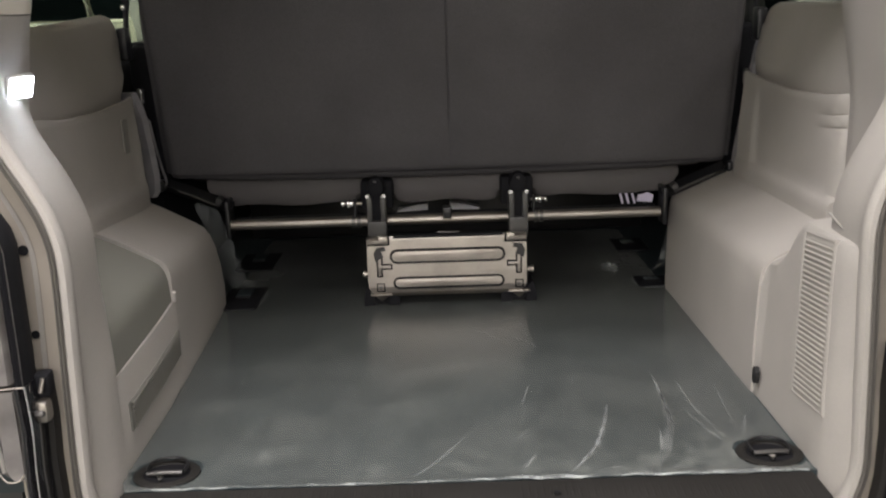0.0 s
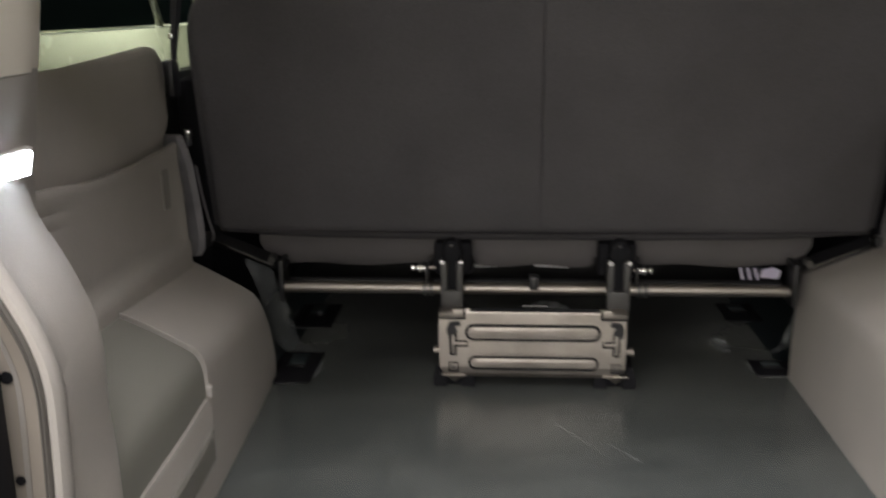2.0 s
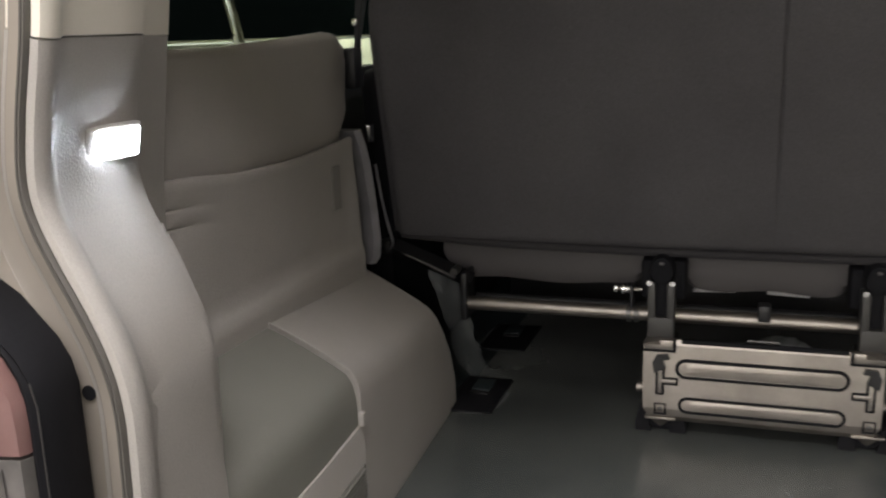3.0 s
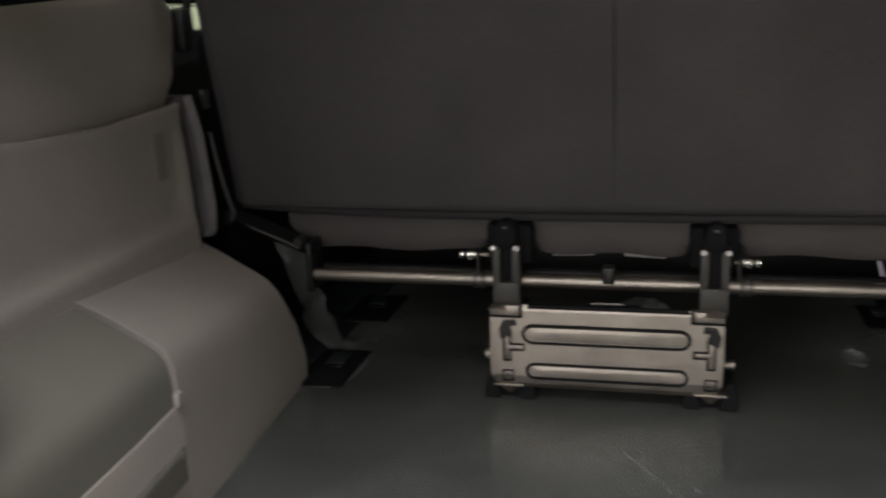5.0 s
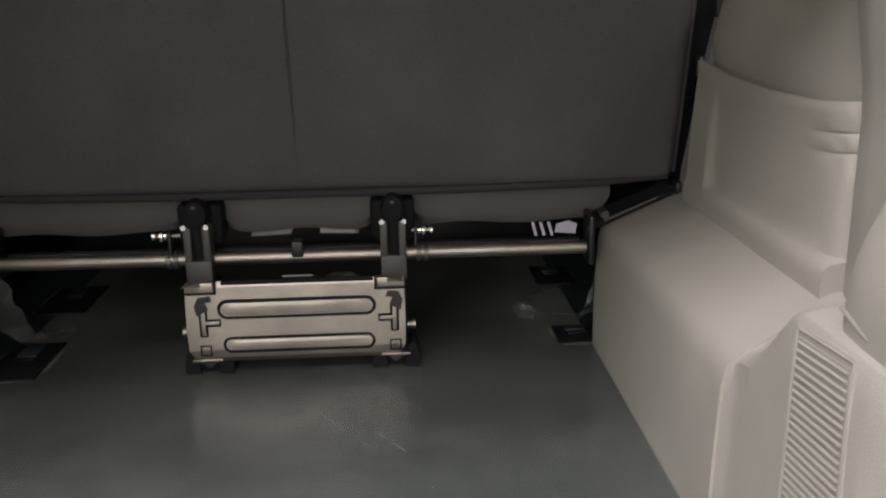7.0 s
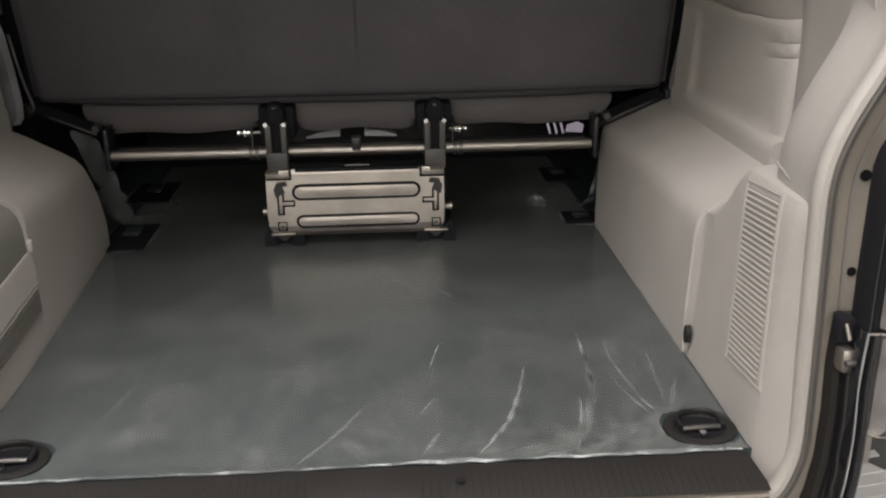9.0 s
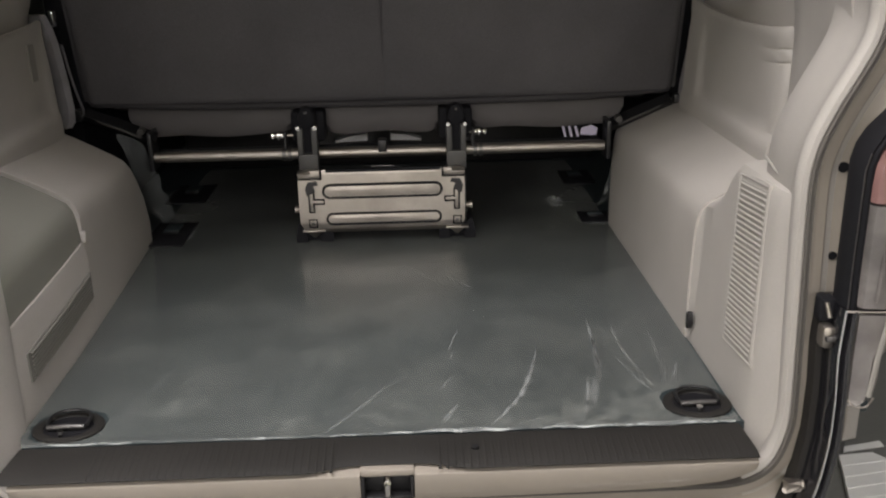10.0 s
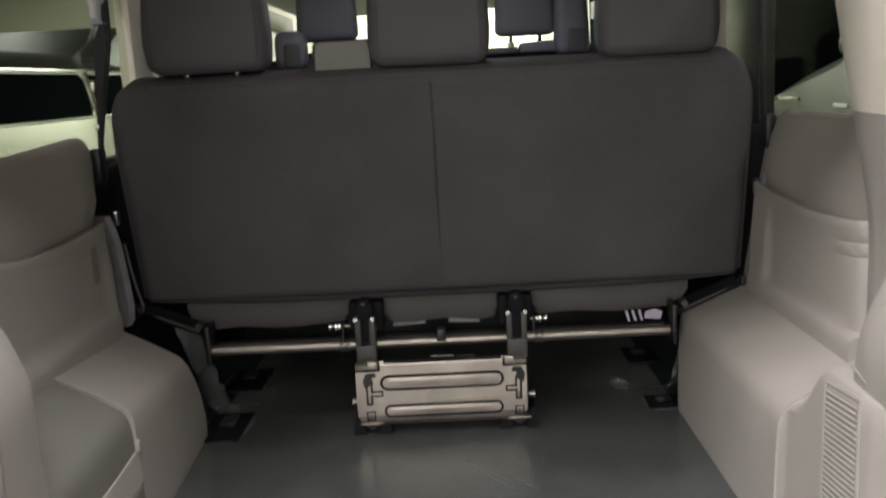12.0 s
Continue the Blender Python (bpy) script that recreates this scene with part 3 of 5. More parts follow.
    if side > 0:
        part("trim_seam", tube([(0.668, 1.708, 0.436), (0.668, 1.66, 0.424), (0.676, 1.60, 0.412)], 0.0025, 6), VENTDARK, wall)
    # tail pillar trim, grey below and cream above the joint
    bead = [(-0.03, 1.545), (-0.006, 1.535), (0.001, 1.529), (0.009, 1.530), (0.0135, 1.536), (0.015, 1.545), (0.012, 1.556), (0.005, 1.564)]
    face = [(0.001, 1.572), (0.0, 1.60), (-0.001, 1.66), (-0.004, 1.704), (-0.010, 1.717), (-0.02, 1.722), (-0.07, 1.725), (-0.07, 1.56)]
    part("pillar_trim", sweep(opening(side, -0.07, 0.8185, 500), bead + face), TRIM, wall)
    part("pillar_trim_upper", sweep(opening(side, 0.8195, 1.32, 500), [(a + 0.001, y) for a, y in bead + face]), CREAM, wall, "cream upper pillar trim")
    return wall


side_wall(1)
side_wall(-1)

# sill, seal and painted flange round the tail opening
RING = opening(-1)[::-1] + [(x, -0.075, 0.0, 1.0) for x in steps(MID - 0.55, MID + 0.55, 30)] + opening(1)
seal = sweep(RING, [(-0.002, 1.545), (-0.003, 1.530), (-0.005, 1.526), (-0.008, 1.527), (-0.0092, 1.531), (-0.0105, 1.528), (-0.0125, 1.528), (-0.014, 1.532), (-0.0145, 1.545)])
single("weather_seal", seal, SEAL, "grey rubber weather seal round the tail opening", "seal", "structure")
flange = sweep(RING, [(-0.0125, 1.58), (-0.0125, 1.542), (-0.018, 1.539), (-0.026, 1.542), (-0.036, 1.5425), (-0.040, 1.545), (-0.043, 1.553), (-0.068, 1.553), (-0.076, 1.548), (-0.08, 1.535), (-0.08, 1.51), (-0.086, 1.51), (-0.086, 1.58)])
single("body_flange", flange, FLANGE, "beige painted sheet metal round the tail opening", "body panel", "structure")

sill = thing("sill", "tail sill with ribbed dark tread and beige lower trim", "sill", (MID, 1.5, -0.05), kind="structure")


def sill_row(x, low):
    """Section of the sill's trim, its lower edge at `low`."""
    return [(x, y, z) for y, z in ((1.60, -0.018), (1.512, -0.019), (1.505, -0.022), (1.504, -0.025), (1.511, low * 0.75 - 0.006), (1.516, low), (1.60, low))]


for d, far in ((-1, 0.605), (1, 0.605)):
    rows_ = [sill_row(MID + d * a, low) for a, low in ((0.044, -0.077), (0.25, -0.076), (0.40, -0.075), (0.48, -0.072), (0.55, -0.065), (far - 0.02, -0.056), (far, -0.046))]
    part("sill_trim", loft(rows_), FLANGE, sill)
part("sill_trim", box(MID - 0.044, MID + 0.044, 1.535, 1.60, -0.078, -0.014), FLANGE, sill)
part("sill_trim", box(MID - 0.044, MID + 0.044, 1.516, 1.535, -0.078, -0.070), FLANGE, sill)


def tread_row(x, rear, slant=0.0):
    return [(x + slant * (1.588 - y), y, z) for y, z in ((1.588, -0.014), (1.588, 0.0015), (1.575, 0.001), (rear + 0.014, -0.006), (rear, -0.013), (rear, -0.014))]


dip = [(-0.115, 0.0), (-0.10, 0.1), (-0.08, 0.4), (-0.06, 0.75), (-0.04, 0.95), (-0.02, 1.0), (0.065, 1.0), (0.085, 0.95), (0.105, 0.75), (0.125, 0.4), (0.145, 0.1), (0.16, 0.0)]
tread = loft([tread_row(-0.589, 1.503, -0.16)] + [tread_row(x, 1.503 + 0.020 * k) for x, k in dip] + [tread_row(0.619, 1.503, 0.10)])
tread_ob = part("tread", tread, STRIP, sill, "dark ribbed plastic tread strip")
ribs = bmesh.new()
x = -0.455
while x < 0.605:
    end = 1.526 if -0.06 < x < 0.105 else 1.504
    tall = 0.0007 if x < -0.05 else 0.0004
    tube([(x, 1.580, 0.0012), (x, end + 0.014, -0.0055), (x, end, -0.0122)], 0.003, 6, bm=ribs, flat=(0.0026, tall))
    x += 0.0125
tagged(part("ribs", ribs, STRIP, tread_ob), kind="stuff")
part("screw", tube([(0.167, 1.545, -0.002), (0.167, 1.545, 0.002)], 0.006, 12), BLACK, sill)
part("sill_trim", box(MID - 0.044, MID + 0.044, 1.509, 1.5345, -0.027, -0.0145, 0.003), FLANGE, sill)
latch = thing("tailgate_latch", "black latch recess with a steel striker in the sill", "latch", (MID, 1.5, -0.05))
part("recess", box(MID - 0.0435, MID + 0.0435, 1.508, 1.535, -0.0695, -0.064, 0.002), BLACK, latch)
part("recess_back", box(MID - 0.0435, MID + 0.0435, 1.528, 1.5345, -0.066, -0.0275, 0.002), BLACK, latch)
for d in (-1, 1):
    part("recess_side", box(MID + d * 0.040 - 0.003, MID + d * 0.040 + 0.003, 1.506, 1.534, -0.068, -0.028, 0.002), BLACK, latch)
part("striker", tube(spline([(MID, 1.53, -0.036), (MID, 1.515, -0.036), (MID, 1.509, -0.041), (MID, 1.510, -0.062)], 10), 0.006, 10), CHROME, latch)

# ---- film on the load floor ----
# folds of the film: width, height, points
FIRM_FOLDS = [
    (1.7, 0.0045, [(0.320, 1.932), (0.309, 1.873), (0.294, 1.811), (0.277, 1.753), (0.260, 1.704), (0.239, 1.668), (0.216, 1.630), (0.187, 1.590)]),
    (1.5, 0.0035, [(0.440, 2.062), (0.437, 1.986), (0.431, 1.908), (0.427, 1.842), (0.424, 1.794)]),
    (1.1, 0.003, [(0.397, 1.790), (0.386, 1.719), (0.370, 1.649), (0.352, 1.594)]),
    (0.9, 0.002, [(0.237, 1.601), (0.290, 1.624)]),
    (0.9, 0.002, [(0.290, 1.585), (0.352, 1.609)]),
    (0.8, 0.002, [(0.162, 2.004), (0.139, 1.905)]),
    (1.2, 0.0006, [(0.153, 2.315), (0.180, 2.278), (0.207, 2.240)]),
    (1.0, 0.0006, [(0.042, 2.408), (0.060, 2.380)]),
]
SOFT_FOLDS = [
    (4.2, 0.002, [(0.410, 1.780), (0.398, 1.718), (0.384, 1.655)]),
    (2.4, 0.002, [(0.146, 1.683), (0.128, 1.643), (0.109, 1.602)]),
    (1.6, 0.002, [(0.464, 1.850), (0.482, 1.763), (0.500, 1.711)]),
    (1.6, 0.002, [(0.486, 2.02), (0.483, 1.903), (0.500, 1.761), (0.508, 1.728)]),
    (1.8, 0.002, [(0.559, 1.976), (0.544, 1.812), (0.532, 1.733)]),
    (2.0, 0.0015, [(0.578, 1.823), (0.560, 1.775), (0.544, 1.732)]),
    (1.2, 0.001, [(0.147, 1.900), (0.132, 1.830)]),
    (1.4, 0.002, [(0.144, 1.795), (0.116, 1.742)]),
    (1.1, 0.001, [(0.269, 2.076), (0.252, 1.977)]),
    (1.1, 0.001, [(0.034, 2.123), (0.031, 2.003)]),
    (1.2, 0.001, [(-0.387, 1.920), (-0.407, 1.818), (-0.425, 1.762)]),
    (2.2, 0.002, [(0.016, 1.766), (-0.023, 1.689), (-0.084, 1.600)]),
    (3.4, 0.002, [(0.436, 1.960), (0.424, 1.816), (0.412, 1.737)]),
    (3.0, 0.0005, [(0.044, 2.412), (0.098, 2.330), (0.148, 2.250)]),
    (1.8, 0.0004, [(0.042, 2.404), (0.085, 2.430), (0.166, 2.457), (0.205, 2.467)]),
    (1.4, 0.001, [(0.241, 2.45), (0.230, 2.373)]),
]
FOLD_LINES = [(high, [p[:2] for p in spline([(x, y, 0) for x, y in pts], 9)]) for wide, high, pts in FIRM_FOLDS + SOFT_FOLDS]


def film_height(x, y):
    z = 0.0035 + 0.0010 * noise.noise((x * 5, y * 5, 0.3)) + 0.0004 * noise.noise((x * 15, y * 11, 1.3))
    for high, pts in FOLD_LINES:
        if not (min(pts[0][0], pts[-1][0]) - 0.05 < x < max(pts[0][0], pts[-1][0]) + 0.05 and pts[-1][1] - 0.04 < y < pts[0][1] + 0.04) and pts[-1][1] < pts[0][1]:
            continue
        d, at = min((math.hypot(x - px, y - py), i) for i, (px, py) in enumerate(pts))
        if d < 0.03:
            z += high * math.exp(-(d / 0.009) ** 2) * math.sin(math.pi * (at + 0.7) / (len(pts) + 0.4))
    edge = max(0.0, 1 - (y - 1.585) / 0.03)
    z += edge * (0.002 + 0.004 * abs(noise.noise((x * 14, 0.0, 4.0))) + 0.0015 * noise.noise((x * 45, 0.0, 2.0)))
    return z


bm = bmesh.new()
nx, ny = 200, 310
grid = []
for j in range(ny + 1):
    y = 1.586 + (3.44 - 1.586) * j / ny
    row = []
    for i in range(nx + 1):
        u = i / nx
        lo, hi = arch_edge(-1, min(y, 2.65)) + 0.002 + 0.012 * max(0.0, (1.63 - y) / 0.044), arch_edge(1, y) - 0.002
        xx = lo + (hi - lo) * u
        yy = y + (0.004 * noise.noise((xx * 4, 0, 0)) + 0.002 * noise.noise((xx * 20, 0, 3)) + 0.004 if j == 0 else 0)
        row.append(bm.verts.new((xx, yy, film_height(xx, yy))))
    grid.append(row)
HOLES = [(-0.531, 1.655, 0.063, 0.055), (0.569, 1.660, 0.063, 0.055), (-0.600, 2.71, 0.052, 0.10), (-0.632, 3.12, 0.06, 0.105), (0.603, 2.752, 0.05, 0.052), (0.62, 3.195, 0.045, 0.07)]
for a, b in zip(grid, grid[1:]):
    for i in range(nx):
        c = (a[i].co + b[i + 1].co) / 2
        if any(abs((c.x - hx) / rx) ** 2.6 + abs((c.y - hy) / ry) ** 2.6 < 1 for hx, hy, rx, ry in HOLES):
            continue
        bm.faces.new((a[i], a[i + 1], b[i + 1], b[i]))
for v in [v for v in bm.verts if not v.link_faces]:
    bm.verts.remove(v)
film = single("floor_film", bm, FILM, "clear creased protective plastic film over the load floor", "plastic film")
if film.data.polygons[0].normal.z < 0:
    film.data.flip_normals()

# ribbons along the folds, whitened to paint in their highlights
for line, wide, mat, turns in [(pts, wide * k, mat, 14 + 2 * len(pts)) for wide, high, pts in FIRM_FOLDS for k, mat in ((2.2, SOFTFOLD), (1.2, CREASE), (0.45, CREASE))] + [
        (pts, wide * k, SOFTFOLD, 16) for wide, high, pts in SOFT_FOLDS for k in ((1.6, 0.8) if high > 0.001 else (1.3,))]:
    pts = spline([(px, py, 0.0) for px, py in line], turns)
    rings = []
    for i, p in enumerate(pts):
        f = math.sin(math.pi * (i + 0.4) / turns)
        d = Vector(pts[min(i + 1, turns - 1)]) - Vector(pts[max(i - 1, 0)])
        side = Vector((-d.y, d.x, 0)).normalized()
        w = 0.0003 + 0.0018 * wide * f * (0.75 + 0.4 * noise.noise((i * 0.5, line[0][0] * 9, wide)))
        base = Vector((p[0], p[1], film_height(p[0], p[1])))
        rings.append([base - side * w, base - side * w * 0.4 + Vector((0, 0, 0.0006 + 0.0008 * f / wide)), base + side * w * 0.5 + Vector((0, 0, 0.0006 + 0.0007 * f / wide)), base + side * w])
    part("crease", loft(rings), mat, film, "film crease, whitened for its glint")
for hx, hy, rx, ry in HOLES[2:]:
    rim, n = [], 40
    for k in range(n):
        a = 2 * math.pi * k / n
        c, s = math.cos(a), math.sin(a)
        q = (abs(c) ** 2.6 + abs(s) ** 2.6) ** (-1 / 2.6) * (1 + 0.05 * noise.noise((hx * 9 + c, s, hy)))
        px, py = hx + rx * q * c, hy + ry * q * s
        w = 0.011 + 0.008 * abs(noise.noise((c * 2, s * 2, hx)))
        rim.append([(px - w * c, py - w * s, 0.004), (px, py, 0.0065), (px + w * c, py + w * s, 0.0055)])
    part("cut_edge", loft(rim + [rim[0]], closed=False), SOFTWRAP, film, "whitish edge where the film is cut round an anchor")
# crumpled film, its white colour standing in for a cluster of glints
crumple, n = [], 40
for i in range(n + 1):
    a = 2 * math.pi * i / n
    reach = 1 + 0.35 * noise.noise((math.cos(a) * 1.6, math.sin(a) * 1.6, 3))
    row = []
    for j in range(14):
        r = j / 13 * reach
        px, py = 0.505 + 0.028 * r * math.cos(a), 2.925 + 0.05 * r * math.sin(a)
        row.append((px, py, 0.0055 + (1 - j / 13) ** 0.5 * 0.024 * abs(noise.noise((px * 62, py * 45, 5)))))
    crumple.append(row)
part("crumple", loft(crumple, closed=False), FILMEDGE, film, "crinkled patch of film, whitened for glints", smooth=False)
edge = bmesh.new()
rows_ = []
for i in range(240):
    ex = -0.585 + (0.615 + 0.585) * i / 239
    ey = 1.590 + 0.004 * noise.noise((ex * 4, 0, 0)) + 0.002 * noise.noise((ex * 20, 0, 3))
    w = 0.0003 + 0.0080 * max(0.0, noise.noise((ex * 9, 2.0, 0)) + (0.16 if ex > 0.09 else -0.14)) + 0.0022 * max(0.0, noise.noise((ex * 40, 5.0, 0)))
    ez = film_height(ex, ey)
    rows_.append([(ex, ey - w, ez - 0.002), (ex, ey - w * 0.3, ez + 0.0012), (ex, ey + w, ez + 0.0006), (ex, ey + w, ez - 0.002)])
part("rolled_edge", loft(rows_, bm=edge), FILMEDGE, film, "whitish rolled edge of the film")


# ---- lashing rings and floor fittings ----
def lashing_ring(x, y):
    ring = thing("lashing_ring", "black oval floor recess with a steel lashing ring", "lashing ring", (x, y, 0), "lashing rings in the load floor")
    oval = lambda r, z, k=0.86: [(x + r * math.cos(a), y + r * k * math.sin(a), z) for a in steps(0, 2 * math.pi * 47 / 48, 48)]
    part("surround", loft([oval(0.0605, 0.0), oval(0.0600, 0.0035), oval(0.056, 0.0048), oval(0.046, 0.0050), oval(0.0435, 0.0042), oval(0.0415, 0.001)], caps=False), STRIP, ring, "dark grey oval surround")
    part("cup", loft([oval(0.043, 0.0022), oval(0.03, 0.0012), oval(0.005, 0.001)]), RUBBER, ring)
    part("bar", tube([(x - 0.032, y - 0.012, 0.009), (x, y - 0.014, 0.012), (x + 0.030, y - 0.010, 0.009)], 0.0045, 10), GREYSTEEL, ring, "grey steel bar")
    part("loop", tube(spline([(x - 0.034, y - 0.01, 0.011), (x - 0.034, y + 0.02, 0.014), (x - 0.015, y + 0.036, 0.015), (x + 0.015, y + 0.036, 0.015), (x + 0.034, y + 0.02, 0.014), (x + 0.034, y - 0.01, 0.011)], 20), 0.0032, 8), BLACK, ring)
    part("stud", tube([(x - 0.004, y - 0.028, 0.004), (x - 0.004, y - 0.028, 0.012)], 0.006, 10), CHROME, ring)
    return ring


ring = lashing_ring(-0.531, 1.655)
copy_thing(ring, pose(0.569, 1.660, 0))


def floor_fitting(x0, x1, y0, y1):
    cx, cy = (x0 + x1) / 2, (y0 + y1) / 2
    fit = thing("seat_anchor", "black seat anchor tray let into the floor", "seat anchor", (cx, cy, 0), "seat anchors in the floor")
    part("tray", box(x0, x1, y0, y1, 0.0, 0.0075, 0.003), RUBBER, fit)
    part("rim", tube([(x0, y0, 0.006), (x1, y0, 0.006), (x1, y1, 0.006), (x0, y1, 0.006), (x0, y0, 0.006)], 0.006, 6, flat=(0.006, 0.003)), RUBBER, fit)
    part("anchor_bar", box(cx - 0.022, cx + 0.022, cy - 0.006, cy + 0.006, 0.007, 0.013, 0.003), SATIN, fit)
    part("stop_tab", box(cx - 0.024, cx + 0.020, cy + 0.015, y1 - 0.018, 0.006, 0.013, 0.004), VINYL, fit, "dark grey block at the edge of the tray")


floor_fitting(-0.655, -0.552, 2.61, 2.81)
floor_fitting(-0.69, -0.575, 3.02, 3.22)
floor_fitting(0.556, 0.650, 2.705, 2.80)
floor_fitting(0.572, 0.668, 3.12, 3.27)

# ---- rear bench ----
TILT_BACK = Matrix.Translation((0.004, 2.645, 0.365)) @ Matrix.Rotation(radians(13.0), 4, "X")
bench = thing("rear_bench", "dark grey three-seat rear bench seen from behind", "bench seat", (0.008, 2.75, 0))


def back_pad():
    bm = box(-0.772, 0.772, 0.0, 0.115, 0.0, 0.585, 0.034, 5)
    for px in (0.0035, 0.0075, 0.011, -0.25, 0.27, -0.5, 0.52):
        bmesh.ops.bisect_plane(bm, geom=bm.verts[:] + bm.edges[:] + bm.faces[:], plane_co=(px, 0, 0), plane_no=(1, 0, 0))
    for pz in (0.12, 0.2, 0.3, 0.4, 0.48, 0.505, 0.53, 0.55):
        bmesh.ops.bisect_plane(bm, geom=bm.verts[:] + bm.edges[:] + bm.faces[:], plane_co=(0, 0, pz), plane_no=(0, 0, 1))
    for v in bm.verts:
        if v.co.y < 0.001:
            if abs(v.co.x - 0.0075) < 0.001 and v.co.z > 0.1:
                v.co.y += 0.004
            f = (1 - (v.co.x / 0.77) ** 2) * (1 - ((v.co.z - 0.3) / 0.31) ** 2)
            v.co.y -= 0.008 * max(0, f)
        if v.co.z > 0.48:
            v.co.x -= math.copysign(0.045 * ((v.co.z - 0.48) / 0.105) ** 2.2, v.co.x) * max(0.0, (abs(v.co.x) - 0.55) / 0.22)
    bmesh.ops.transform(bm, matrix=TILT_BACK, verts=bm.verts)
    return bm


back = part("backrest", back_pad(), FABRIC, bench)
# dark roll that paints the shadow between backrest and cushion lining
hem = [TILT_BACK @ Vector(p) for p in spline([(-0.755, 0.01, 0.02), (-0.5, 0.004, 0.008), (0, 0.0, 0.006), (0.5, 0.004, 0.008), (0.755, 0.01, 0.02)], 30)]
part("hem", tube(hem, 0.0085, 8), HEM, back, "hem coloured dark for the shade along the lower edge")
seam = [TILT_BACK @ Vector((px, 0.0085, 0.5745)) for px in steps(-0.66, 0.66, 30)]
part("top_piping", tube(seam, 0.0018, 6), LEATHER, back)
for sx in (-1, 1):
    edge = [TILT_BACK @ Vector((sx * (0.772 - 0.03 * max(0.0, (f - 0.8) / 0.2) ** 2.2), 0.03, 0.02 + 0.535 * f)) for f in steps(0, 1, 10)]
    part("side_piping", tube(edge, 0.006, 8), FABRIC, back)


fold = [(-0.786, 2.600, 0.545), (-0.780, 2.612, 0.47), (-0.772, 2.622, 0.41), (-0.766, 2.630, 0.372), (-0.777, 2.636, 0.352)]
part("wrap_edge", tube(spline(fold, 20), 0.0025, 6, flat=(0.0034, 0.0016)), STRIPFILM, back, "milky fold of wrap along the side")


def lining(x0, x1, sag):
    """Drooping lining under the cushion."""
    rings = []
    for x in steps(x0, x1, 40):
        f = (x - x0) / (x1 - x0)
        s = sag * (1 - abs(2 * f - 1) ** 16) * (1 + 0.06 * math.sin(f * 11 + x0 * 7))
        rings.append([(x, 2.715, 0.37), (x, 2.702, 0.350), (x, 2.705, 0.335 - s * 0.55), (x, 2.722, 0.335 - s * 0.9), (x, 2.76, 0.335 - s), (x, 3.47, 0.30), (x, 3.47, 0.40), (x, 2.8, 0.40)])
    return loft(rings)


for x0, x1, sag in ((-0.675, -0.228, 0.062), (-0.168, 0.166, 0.064), (0.228, 0.655, 0.060)):
    part("cushion_lining", lining(x0, x1, sag), LINING, bench, "grey lining sagging below the cushion")
part("cushion", box(-0.74, 0.74, 2.74, 3.48, 0.345, 0.46, 0.03, 3), FABRIC, bench)
# black board, added to block light and view under the bench
part("under_bench_blocker", box(-0.72, 0.72, 3.46, 3.49, 0.002, 0.20, 0.01), BLACK, bench)
bar = part("cross_bar", tube([(-0.604, 2.655, 0.239), (0.595, 2.655, 0.239)], 0.0145, 20), STEEL, bench, "bright steel cross tube")
for x in (-0.262, -0.247, 0.247, 0.262):
    part("collar", tube([(x - 0.005, 2.655, 0.238), (x + 0.005, 2.655, 0.238)], 0.0185, 16), GREYSTEEL, bar)
part("clamp", box(-0.0125, 0.0115, 2.636, 2.67, 0.240, 0.273, 0.004), BLACK, bar, "small black clamp")
part("rear_bar", tube([(-0.6, 2.70, 0.240), (0.59, 2.70, 0.240)], 0.011, 12), BLACK, bench)
for sx in (-1, 1):
    part("end_plate", box(sx * 0.607 - 0.009, sx * 0.607 + 0.003, 2.63, 2.70, 0.205, 0.31, 0.004), BLACK, bench)
    arm = tube([(sx * 0.60, 2.665, 0.286), (sx * 0.68, 2.65, 0.325), (sx * 0.765, 2.64, 0.362)], 0.018, 4, flat=(0.022, 0.018))
    part("support_arm", arm, SATIN, bench, "glossy black slanting support arm")
    part("arm_edge", tube([(sx * 0.63, 2.640, 0.296), (sx * 0.735, 2.625, 0.347)], 0.0025, 6), GREYSTEEL, bench)
    part("arm_bolt", tube([(sx * 0.628, 2.655, 0.315), (sx * 0.628, 2.625, 0.313)], 0.009, 8), GREYSTEEL, bench)


